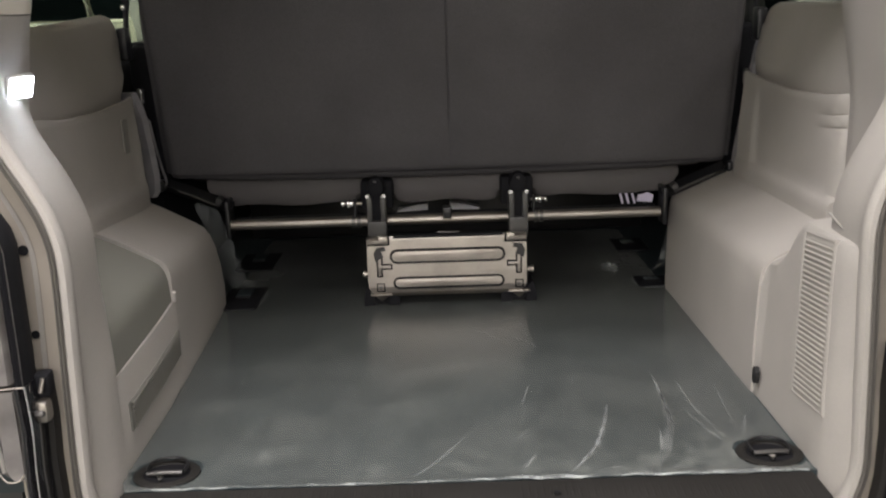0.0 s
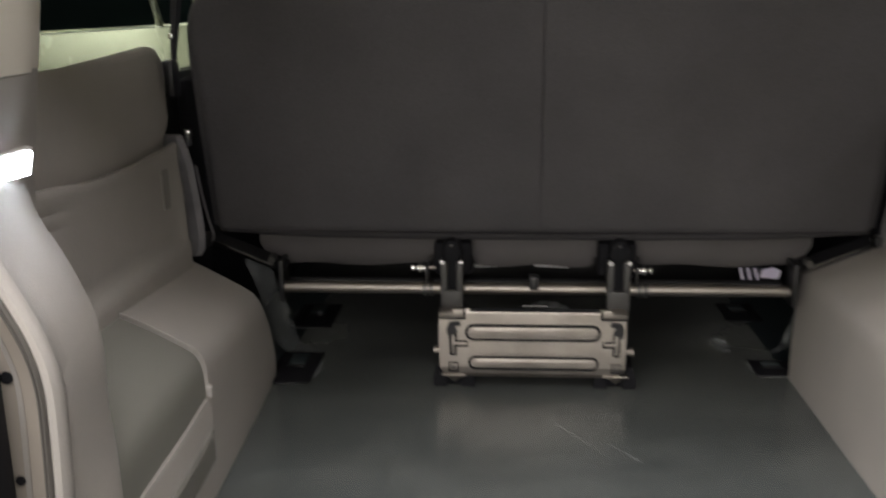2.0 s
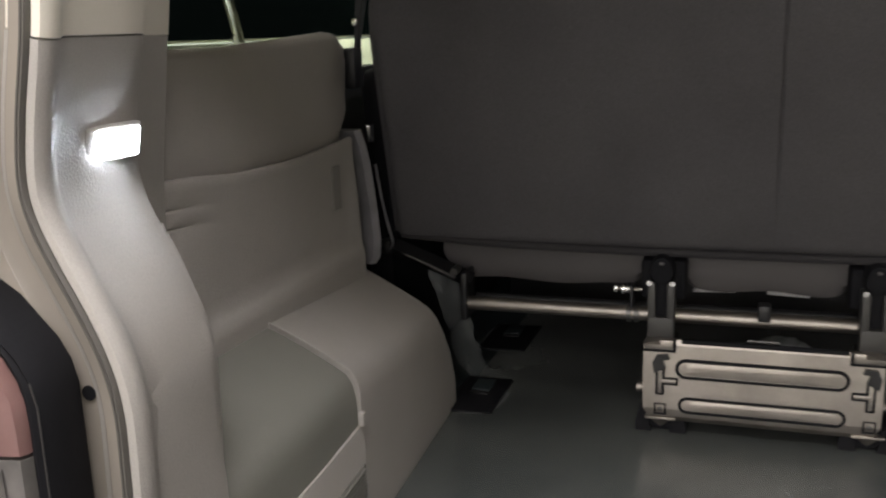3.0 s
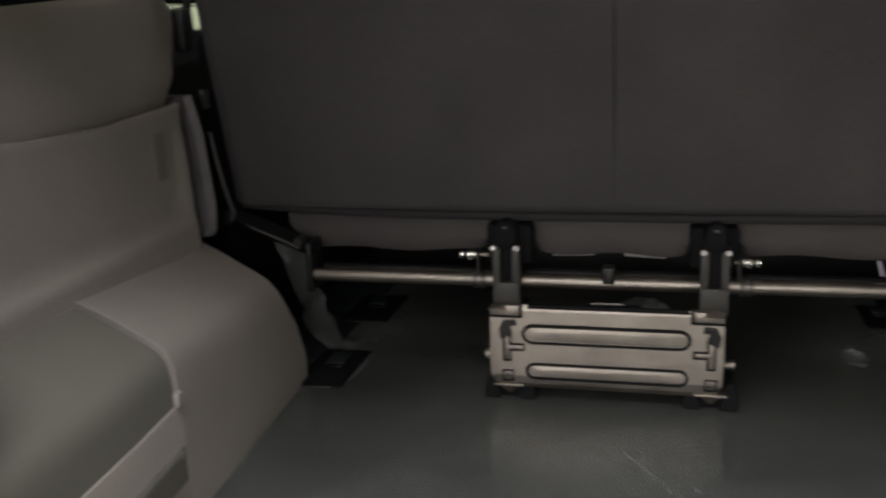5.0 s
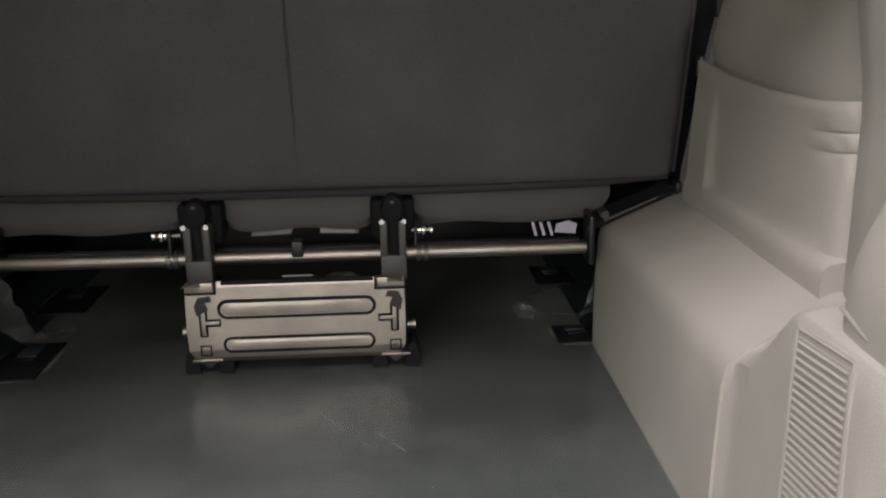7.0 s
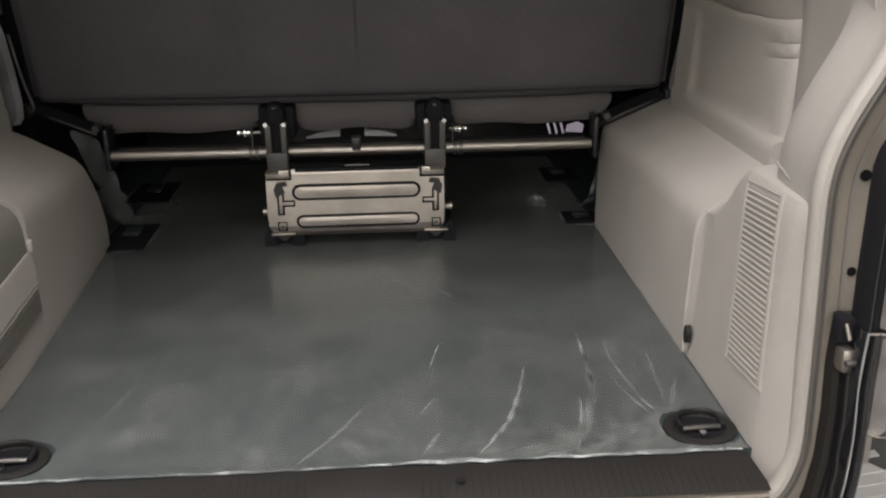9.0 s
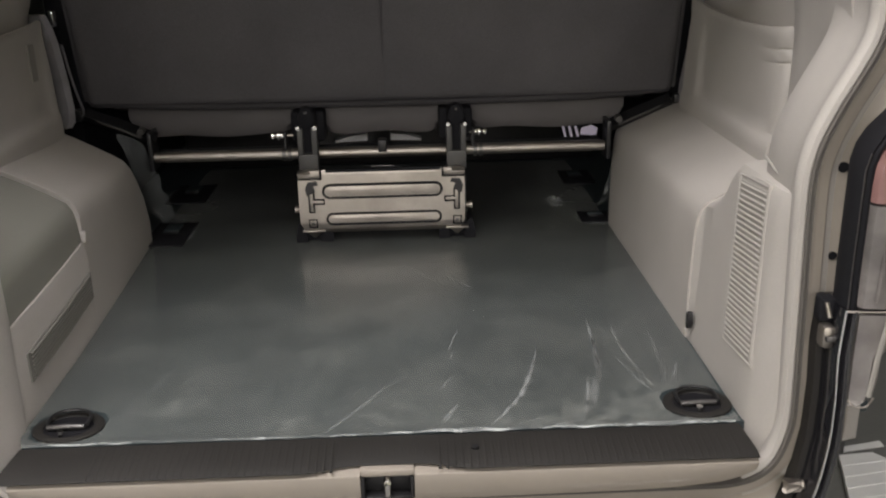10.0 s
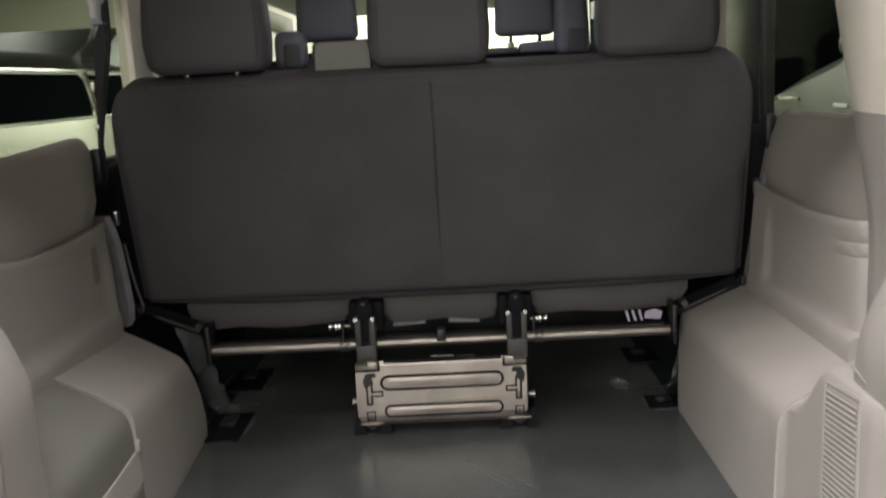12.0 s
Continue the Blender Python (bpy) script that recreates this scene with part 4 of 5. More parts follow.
def leg(sx):
    x = sx * 0.195
    o = part("leg", box(x - 0.026, x + 0.026, 2.609, 2.640, 0.195, 0.246, 0.003), LEGSTEEL, bench, "folded grey steel leg with an open slot")
    for d in (-1, 1):
        part("cheek", box(x + d * 0.0185 - 0.0075, x + d * 0.0185 + 0.0075, 2.609, 2.66, 0.242, 0.315, 0.003), LEGSTEEL, o)
        part("rivet", tube([(x + d * 0.022, 2.60, 0.318), (x + d * 0.022, 2.615, 0.318)], 0.0055, 10), CHROME, o)
    part("slot_back", box(x - 0.018, x + 0.018, 2.624, 2.645, 0.236, 0.34, 0.003), RUBBER, o)
    head = loft([[(x + r * math.cos(a), 2.622 + 0.02 * k, 0.335 + (0.045 if math.sin(a) > 0 else 0.03) * r / 0.03 * math.sin(a)) for a in steps(0, 2 * math.pi * 15 / 16, 16)] for r, k in ((0.014, -0.6), (0.021, -0.4), (0.024, 0.5), (0.024, 2.6))])
    part("hinge_head", head, RUBBER, o, "black hinge head")
    part("hinge_cover", box(x - 0.045, x + 0.045, 2.655, 2.72, 0.27, 0.352, 0.01), RUBBER, o)
    part("hinge_pin", tube([(x - 0.004, 2.606, 0.357), (x + 0.004, 2.606, 0.357)], 0.003, 8), GREYSTEEL, o)
    off, high = (0.012, 0.285) if sx > 0 else (-0.004, 0.288)
    part("bolt", tube([(sx * (0.233 - off), 2.66, high), (sx * (0.288 - off), 2.66, high)], 0.0042, 10), STEEL, o, "bright bolt with washers")
    for k, r in ((0.262, 0.0095), (0.270, 0.0125), (0.286, 0.0088)):
        part("washer", tube([(sx * (k - off) - 0.0032, 2.66, high), (sx * (k - off) + 0.0032, 2.66, high)], r, 12), CHROME, o)
    tab = sx * (0.253 - off)
    part("bolt_tab", box(tab - 0.003, tab + 0.003, 2.645, 2.68, 0.225, high + 0.010, 0.002), BLACK, o)


leg(-1)
leg(1)

# pressed steel cover between the legs
cover = part("foot_cover", bmesh.new(), STEEL, bench, "pressed brushed-steel foot cover with embossed slots")


def cover_skin():
    # (half width, y, z) rows from the top flange to the tucked lower edge
    rows = [(0.222, 2.640, 0.190), (0.222, 2.609, 0.203), (0.222, 2.600, 0.204), (0.2225, 2.597, 0.195), (0.2235, 2.594, 0.15), (0.224, 2.593, 0.10), (0.2225, 2.5935, 0.062), (0.214, 2.597, 0.046), (0.204, 2.603, 0.037), (0.198, 2.612, 0.032)]
    rings = []
    for h, y, z in rows:
        right = h - 0.011
        front = [(-h + (h + right) * u, y, z) for u in steps(0, 1, 12)]
        rings.append([(-h + 0.004, y + 0.05, z)] + front + [(right - 0.004, y + 0.05, z)])
    return loft(rings, closed=False)


bm = cover_skin()
bmesh.ops.recalc_face_normals(bm, faces=bm.faces)
bmesh.ops.solidify(bm, geom=bm.faces[:], thickness=0.002)
bmesh.ops.translate(bm, verts=bm.verts, vec=-ORIGIN[cover.name])
bm.to_mesh(cover.data)
bm.free()


def stadium(x0, x1, z0, z1, y, n=10):
    r, zc = (z1 - z0) / 2, (z0 + z1) / 2
    pts = [(x1 - r + r * math.cos(a), y, zc + r * math.sin(a)) for a in steps(-math.pi / 2, math.pi / 2, n)]
    pts += [(x0 + r + r * math.cos(a), y, zc + r * math.sin(a)) for a in steps(math.pi / 2, 3 * math.pi / 2, n)]
    return pts + [pts[0]]


def closed_tube(pts, a, b, sides=8):
    """A closed flat bead in a plane facing the tail."""
    pts = [Vector(p) for p in pts[:-1]]
    n = len(pts)
    rings = []
    for i, p in enumerate(pts):
        d = (pts[(i + 1) % n] - pts[i - 1]).normalized()
        side = d.cross(Vector((0, 1, 0))).normalized()
        rings.append([p + side * a * math.cos(2 * math.pi * k / sides) + Vector((0, 1, 0)) * b * math.sin(2 * math.pi * k / sides) for k in range(sides)])
    return loft(rings + [rings[0]], caps=False)


# black beads draw the shade in the grooves round the embossed ribs
for x0, x1, z0, z1, y in ((-0.160, 0.153, 0.1310, 0.1660, 2.5925), (-0.153, 0.150, 0.0580, 0.0875, 2.5922)):
    part("groove_shade", closed_tube(stadium(x0, x1, z0, z1, y), 0.0036, 0.0028), RUBBER, cover)
    xm, zm = (x0 + x1) / 2, (z0 + z1) / 2
    inner = stadium(x0 + 0.0052, x1 - 0.0052, z0 + 0.0052, z1 - 0.0052, y)[:-1]
    part("embossed_rib", loft([[(xm + (x - xm) * k, y + d, zm + (z - zm) * k) for x, _, z in inner] for k, d in ((1.0, 0.002), (0.99, -0.0012), (0.93, -0.0018))]), STEEL, cover)
part("top_seam", box(-0.152, 0.152, 2.594, 2.604, 0.1995, 0.2075, 0.001), RUBBER, cover)
for sx in (-1, 1):
    x = 0.194 if sx > 0 else -0.191
    px = 0.187 if sx > 0 else -0.195
    part("corner_plate", box(px - 0.028, px + 0.028, 2.588, 2.60, 0.186, 0.207, 0.003), STEEL, cover)
    part("plate_gap", box(px - 0.029, px + 0.029, 2.5905, 2.597, 0.1810, 0.186, 0.001), RUBBER, cover)
    part("plate_gap", box(px - sx * 0.0305 - 0.0022, px - sx * 0.0305 + 0.0022, 2.5900, 2.597, 0.181, 0.208, 0.001), RUBBER, cover)
    part("tee_slot", box(x - 0.0105, x + 0.0085, 2.5900, 2.597, 0.090, 0.154, 0.004), RUBBER, cover)
    part("tee_slot", box(min(x, x - sx * 0.035), max(x, x - sx * 0.035), 2.5902, 2.597, 0.1120, 0.1300, 0.003), RUBBER, cover)
    part("tee_tongue", box(min(x, x - sx * 0.031), max(x, x - sx * 0.031), 2.5885, 2.597, 0.1170, 0.1250, 0.002), STEEL, cover)
    part("tee_tongue", box(x - 0.0055, x + 0.0035, 2.5885, 2.597, 0.095, 0.150, 0.002), STEEL, cover)
    hook = loft([[(x + sx * a, y, z) for a, z in ((-0.010, 0.150), (0.012, 0.138), (0.016, 0.160), (0.008, 0.176), (-0.014, 0.178), (-0.018, 0.168), (-0.004, 0.166))] for y in (2.597, 2.584)])
    part("hook", hook, BLACK, cover, "dark steel hook")
    part("square_boss", closed_tube([(x - 0.010, 2.5935, 0.050), (x + 0.010, 2.5935, 0.050), (x + 0.010, 2.5925, 0.072), (x - 0.010, 2.5925, 0.072), (x - 0.010, 2.5935, 0.050)], 0.003, 0.003, 6), RUBBER, cover)
    part("boss_pin", box(x - 0.006, x + 0.006, 2.590, 2.598, 0.056, 0.066, 0.003), GREYSTEEL, cover)
    part("side_pin", tube([(sx * 0.207, 2.62, 0.094), (sx * 0.231 - 0.002, 2.62, 0.094)], 0.0075, 10), STEEL, cover)
    part("pin_head", tube([(sx * 0.231 - 0.002, 2.62, 0.094), (sx * 0.238 - 0.002, 2.62, 0.094)], 0.0105, 12), STEEL, cover)
    tip = loft([[(x + r * math.cos(a), 2.61 + r * 0.6 * math.sin(a), z) for a in steps(0, 2 * math.pi * 11 / 12, 12)] for r, z in ((0.026, 0.038), (0.018, 0.030), (0.004, 0.018))])
    part("tip", tip, STEEL, cover)
    part("lower_lip", box(x - 0.03, x + 0.03, 2.594, 2.612, 0.036, 0.041, 0.001), STEEL, cover)
    foot = part("floor_shoe", box(x - 0.045, x + 0.045, 2.622, 2.72, 0.004, 0.016, 0.004), RUBBER, bench, "black floor shoe")
    part("shoe_claw", box(x - 0.026, x + 0.026, 2.612, 2.70, 0.016, 0.19, 0.004), RUBBER, foot)
    for d in (-1, 1):
        part("shoe_claw", loft([[(x + d * a, y, z) for a, z in ((0.018, 0.004), (0.050, 0.004), (0.050, 0.024), (0.040, 0.062), (0.026, 0.050))] for y in (2.608, 2.68)]), RUBBER, foot)
# pale wedges fitted to the camera's view for a lit gap; release lever
for shape in (((-0.160, 0.170), (-0.160, 0.176), (-0.110, 0.190), (-0.061, 0.196), (-0.061, 0.174)), ((0.012, 0.174), (0.012, 0.196), (0.060, 0.190), (0.107, 0.176), (0.107, 0.170))):
    part("bright_gap_wedge", loft([[(x, y, z) for x, z in shape] for y in (3.08, 3.12)]), PALE, bench, "pale wedge for the bright lit gap beyond")
part("release_lever", tube([(-0.03, 2.606, 0.211), (0.03, 2.606, 0.211)], 0.003, 8), GREYSTEEL, bench)


# ---- head rests ----
def headrest(x, w, y, z0, h, mat, label):
    hr = thing("headrest", label, "headrest", (x, y, z0), "headrests")
    bm = box(x - w / 2, x + w / 2, y - 0.055, y + 0.055, z0, z0 + h, 0.032, 5)
    for pz in (0.1, 0.2, 0.3, 0.4, 0.5, 0.6, 0.7, 0.8):
        bmesh.ops.bisect_plane(bm, geom=bm.verts[:] + bm.edges[:] + bm.faces[:], plane_co=(0, 0, z0 + h * pz), plane_no=(0, 0, 1))
    narrow = lambda f: 1.0 - 0.045 * max(0.0, 0.3 - f) / 0.3 - 0.13 * max(0.0, f - 0.3) ** 1.5
    for v in bm.verts:
        f = (v.co.z - z0) / h
        v.co.x = x + (v.co.x - x) * narrow(f)
        v.co.y -= 0.012 * math.sin(math.pi * f)
    cushion = part("cushion", bm, mat, hr)
    for d in (-1, 1):
        edge = [(x + d * (w / 2 - 0.024) * narrow(f), y - 0.0555 - 0.012 * math.sin(math.pi * f), z0 + h * f) for f in steps(0.12, 0.9, 14)]
        part("piping", tube(edge, 0.0022, 6), mat, cushion)
    for d in (-0.06, 0.06):
        part("post", tube([(x + d, y, z0 - 0.05), (x + d, y, z0 + 0.03)], 0.006, 10), CHROME, hr)
        part("guide", tube([(x + d, y, z0 - 0.03), (x + d, y, z0 - 0.004)], 0.013, 10), BLACK, hr)
    return hr


HR = "dark grey padded headrest on chrome posts of the rear bench"
headrest(-0.513, 0.298, 2.565, 0.953, 0.23, LEATHER, HR)
headrest(0.012, 0.288, 2.565, 0.945, 0.23, LEATHER, HR)
headrest(0.548, 0.286, 2.565, 0.941, 0.23, LEATHER, HR)
guide = thing("belt_guide", "grey plastic belt guide box on the bench back", "belt guide", (-0.198, 2.6, 0.94))
bm = loft([[(-0.198 + sx * w, y, z) for sx, y in ((-1, 2.565), (1, 2.565), (1, 2.63), (-1, 2.63))] for w, z in ((0.066, 0.93), (0.065, 0.99), (0.061, 1.008), (0.055, 1.012))])
part("housing", bm, material("mid_grey_plastic", (0.215, 0.21, 0.195), 0.55, grain=0.1, bump=0.2), guide)
part("rim", box(-0.2615, -0.1345, 2.567, 2.63, 1.002, 1.016, 0.005), BLACK, guide)
for gx in (-0.2645, -0.1315):
    part("rim", box(gx - 0.004, gx + 0.004, 2.567, 2.63, 0.935, 1.006, 0.003), BLACK, guide)


second = thing("second_row_bench", "dark grey second-row bench with two headrests", "bench seat", (-0.02, 3.6, 0))
part("backrest", box(-0.66, 0.62, 3.54, 3.66, 0.3, 1.005, 0.05, 4), FABRIC, second)
part("seat", box(-0.66, 0.62, 3.6, 4.1, 0.2, 0.42, 0.05, 4), FABRIC, second)
for x in (-0.52, -0.18, 0.16, 0.48):
    for y in (3.66, 3.96):
        part("leg", box(x - 0.025, x + 0.025, y - 0.02, y + 0.02, 0.0, 0.215, 0.006), LEGSTEEL, second)
for x, half, z1 in ((-0.476, 0.052, 1.095), (0.464, 0.060, 1.24)):
    bm = box(x - half, x + half, 3.43, 3.56, 0.97, z1, 0.030, 4)
    for v in bm.verts:
        v.co.x = x + (v.co.x - x) * (1 - 0.16 * abs(v.co.z - 1.04) / 0.14)
    bolster = part("side_bolster", bm, SECONDREST, second, "grey side bolster in clear wrap")
    # darker inset paints the shaded middle of the bolster
    part("shaded_inset", box(x - half * 0.35, x + half * 0.72, 3.424, 3.45, 0.972, 1.055, 0.012, 3), LEATHER, bolster)
for x, z0 in ((-0.363, 1.062), (0.318, 1.045)):
    bm = box(x - 0.104, x + 0.104, 3.545, 3.65, z0, z0 + 0.21, 0.026, 4)
    for v in bm.verts:
        v.co.x = x + (v.co.x - x) * (1 - 0.10 * max(0.0, (v.co.z - z0 - 0.06) / 0.15) ** 1.6)
    part("headrest", bm, SECONDREST, second)
    for d in (-0.05, 0.05):
        part("post", tube([(x + d, 3.6, 0.97), (x + d, 3.6, z0 + 0.02)], 0.006, 8), CHROME, second)
        part("guide", tube([(x + d, 3.6, 0.985), (x + d, 3.6, z0 - 0.022)], 0.011, 8), PALE, second)
part("belt_outlet", box(0.292, 0.419, 3.50, 3.57, 0.985, 1.018, 0.008), SECONDREST, second)
part("release_bar", box(0.165, 0.287, 3.50, 3.56, 0.985, 1.006, 0.006), LEATHER, second)
for x in (-0.53, 0.53):
    s = thing("front_seat", "dark grey front seat seen from behind", "car seat", (x, 4.6, 0), "front seats")
    part("backrest", box(x - 0.24, x + 0.24, 4.55, 4.68, 0.4, 0.93, 0.06, 4), LEATHER, s)
    part("headrest", box(x - 0.12, x + 0.12, 4.56, 4.66, 0.94, 1.06, 0.04, 4), LEATHER, s)
    part("base", box(x - 0.26, x + 0.26, 4.6, 5.1, 0.0, 0.42, 0.05, 3), BLACK, s)

# ---- belts, pillars and windows ----
for sx in (-1, 1):
    b = thing("seat_belt", "black seat belt hanging beside the bench", "seat belt", (sx * 0.83, 2.66, 0.4), "rear seat belts")
    strap = [(sx * 0.835, 2.69, 1.25), (sx * 0.832, 2.68, 1.0), (sx * 0.838, 2.665, 0.80), (sx * 0.840, 2.66, 0.72)]
    if sx < 0:
        strap[:3] = [(-0.835, 2.735, 1.25), (-0.832, 2.725, 1.08), (-0.838, 2.66, 0.80)]
    rings = []
    for p in spline(strap, 24):
        p = Vector(p)
        fr, bk = (0.012, 0.022) if sx > 0 else (0.008, table([(0.8, 0.012), (0.95, 0.030), (1.1, 0.045)], p.z))
        hx = 0.004 if sx > 0 else table([(0.8, 0.004), (0.93, 0.008), (1.02, 0.014), (1.1, 0.012)], p.z)
        rings.append([p + Vector(d) for d in ((-hx, -fr, 0), (hx, -fr * 0.5, 0), (hx, bk, 0), (-hx, bk * 0.5, 0))])
    part("strap", loft(rings), WEB, b)
    if sx < 0:
        wrapped = [[(-0.838 + (0.020 + 0.006 * math.sin(5 * k)) * math.cos(a), 2.735 + 0.03 * math.sin(a) * (1 + 0.2 * math.sin(3 * k + a)), z) for a in steps(0, 2 * math.pi * 11 / 12, 12)] for k, z in enumerate((1.095, 1.11, 1.14, 1.17, 1.21, 1.25))]
        part("belt_wrap", loft(wrapped), BRIGHTWRAP, b, "milky plastic wrapped round the belt")
        for gz, gh in ((0.925, 0.03), (0.83, 0.014)):
            part("belt_clip", box(-0.846, -0.834, 2.650, 2.662, gz, gz + gh, 0.003), CHROME, b)
    part("belt_loop", box(sx * 0.842 - 0.014, sx * 0.842 + 0.014, 2.615, 2.665, 0.70, 0.785, 0.008), BLACK, b, "black plastic belt loop")
    part("tongue", box(sx * 0.815 - 0.006, sx * 0.815 + 0.006, 2.632, 2.66, 0.585, 0.625, 0.003), CHROME if sx < 0 else GREYSTEEL, b, "metal belt tongue")
    part("buckle_base", box(sx * 0.785 - 0.012, sx * 0.785 + 0.012, 2.63, 2.66, 0.345, 0.375, 0.005), BLACK, b)
    # milky wrapped trim strip beside the bench
    wrap = thing("wrapped_trim", "pillar trim strip in milky protective wrap", "trim strip", (sx * 0.8, 2.65 if sx > 0 else 2.52, 0.34))
    if sx > 0:
        rings = [[(x + 0.045, 2.61, z), (x + 0.014 - w, 2.622, z), (x + 0.010 - w, 2.64, z), (x + 0.045, 2.65, z)] for x, z, w in
                 ((0.846, 0.77, 0.0064), (0.836, 0.70, 0.0112), (0.82, 0.60, 0.0144), (0.808, 0.50, 0.0176), (0.796, 0.40, 0.021), (0.79, 0.345, 0.018))]
    else:
        rings = [[(-x - 0.085, y + 0.01, z), (-x - 0.050, y + 0.006, z), (-x - 0.012, y - 0.004, z), (-x, y + 0.006, z), (-x - 0.012, y + 0.03, z), (-x - 0.085, y + 0.04, z)] for x, y, z in
                 ((0.800, 2.56, 0.62), (0.783, 2.545, 0.59), (0.771, 2.535, 0.555), (0.759, 2.53, 0.465), (0.752, 2.525, 0.40), (0.754, 2.522, 0.365), (0.764, 2.522, 0.350))]
    part("strip", loft(rings), STRIPFILM, wrap)

for sx in (-1, 1):
    nm = "side_body_right" if sx > 0 else "side_body_left"
    body = thing(nm, "side body of the van with window openings", "body side", (sx * 0.9, 3, 0), kind="structure")
    lo, hi = (0.95, 1.0) if sx > 0 else (-1.0, -0.95)
    part("lower_side", box(lo, hi, 1.95, FLOOR_END, -0.3, 0.735), BODYDARK, body)
    part("tail_side", box(lo, hi, 1.53, 1.95, 0.10, 0.735), BODYDARK, body)
    part("tail_quarter", box(lo, hi, 1.53, 2.12, 0.735, 1.34), CREAM, body)
    part("roof_rail", box(lo, hi, 2.12, FLOOR_END, 1.24, 1.34), CREAM, body)
    if sx > 0:
        part("pillar", box(lo, hi, 3.06, 3.40, 0.735, 1.24, 0.01), BODYDARK, body, "dark inner pillar")
    part("pillar", box(lo, hi, 3.31 if sx < 0 else 3.405, 3.50 if sx < 0 else 3.60, 0.735, 1.24, 0.01), CREAM, body)
    part("pillar", box(lo, hi, 4.3, 4.45, 0.735, 1.24, 0.01), CREAM, body)
    for y0, y1 in ((2.12, 3.31 if sx < 0 else 3.06), (3.50 if sx < 0 else 3.60, 4.3)):
        pane = part("pane", box(min(sx * 0.97, sx * 0.974), max(sx * 0.97, sx * 0.974), y0, y1, 0.735, 1.24), PANE, body, "clear side window pane", smooth=False)
        pane.visible_shadow = False
    # coloured black for the deep shade in the gap beside the bench
    part("gap_shade_side", box(min(sx * 0.80, sx * 0.87), max(sx * 0.80, sx * 0.95), 2.72, 4.4, 0.0, 0.74, 0.03), RUBBER, body)

bulk = thing("front_body", "front end of the van with the windscreen", "body front", (0, FLOOR_END, 0), kind="structure")
part("dashboard", box(-0.87, 0.87, 5.6, FLOOR_END, -0.3, 0.75, 0.05), BLACK, bulk)
pane = part("windscreen", box(-0.85, 0.85, FLOOR_END - 0.01, FLOOR_END, 0.75, 1.34), PANE, bulk, smooth=False)
pane.visible_shadow = False

# scraps of clear wrap bunched between the arch covers and the bench frame
def wrap_scrap(pts, w, seed, label, mat=SOFTWRAP):
    t = thing("plastic_wrap", label, "plastic wrap", pts[0])
    rings = []
    line = spline(pts, 44)
    for i, p in enumerate(line):
        p = Vector(p)
        row = []
        for j in range(9):
            f = j / 8 - 0.5
            n1 = noise.noise((p.x * 34 + seed, p.z * 38, f * 9))
            n2 = noise.noise((p.z * 42 + seed, f * 11, p.x * 30))
            row.append((p.x + f * w * 0.6 + 0.010 * n1, p.y + 0.014 * n2, p.z + f * w * 0.35 + 0.007 * n1))
        rings.append(row)
    part("sheet", loft(rings, closed=False), mat, t)


wrap_scrap([(-0.70, 2.72, 0.30), (-0.665, 2.73, 0.20), (-0.645, 2.75, 0.10), (-0.62, 2.80, 0.02), (-0.58, 2.86, 0.012)], 0.085, 1.0, "crumpled clear wrap hanging down to the floor")
wrap_scrap([(0.70, 2.71, 0.31), (0.665, 2.72, 0.22), (0.645, 2.74, 0.12), (0.635, 2.80, 0.04), (0.62, 2.86, 0.012)], 0.07, 7.0, "crumpled clear wrap hanging down to the floor")
wrap_scrap([(-0.838, 2.715, 1.09), (-0.845, 2.68, 1.05), (-0.860, 2.64, 1.025), (-0.857, 2.63, 0.995), (-0.848, 2.645, 0.97)], 0.03, 3.0, "crumpled clear wrap caught on the seat belt", CRINKLE)
wrap_scrap([(-0.01, 3.21, 0.012), (0.03, 3.18, 0.030), (0.07, 3.14, 0.034), (0.11, 3.10, 0.012)], 0.06, 11.0, "crumpled shiny scrap of wrap on the floor", FILMEDGE)
# crumpled film whose reflected light is put in as lilac colour
tag = thing("film_glint", "crumpled film, coloured lilac for its reflection, behind the bench frame", "tag", (0.55, 2.675, 0.25))
part("sheet", loft([[(0.536, y, 0.262), (0.580, y, 0.258), (0.584, y, 0.279), (0.566, y, 0.287), (0.540, y, 0.280)] for y in (2.690, 2.692)]), LILAC, tag)
for k in range(3):
    x = 0.485 + 0.017 * k
    part("folded_strip", loft([[(x, y, 0.286), (x + 0.006, y, 0.287), (x + 0.014, y, 0.258), (x + 0.008, y, 0.257)] for y in (2.684, 2.687)]), LILAC, tag)

# cargo lamp in the tail pillar
lamp = thing("cargo_lamp", "lit white cargo lamp set into the tail pillar", "lamp", (-0.70, 1.68, 0.7))
LM = Matrix.Translation((-0.697, 1.667, 0.704)) @ Matrix.Rotation(radians(-7), 4, "Z") @ Matrix.Rotation(radians(14), 4, "Y")
part("bezel", box(-0.012, -0.0005, -0.053, 0.032, -0.021, 0.020, 0.003, m=LM), TRIM, lamp)
part("lens", box(-0.006, 0.0025, -0.040, 0.026, -0.0165, 0.0155, 0.002, m=LM), LAMP, lamp, "glowing cool white lens")


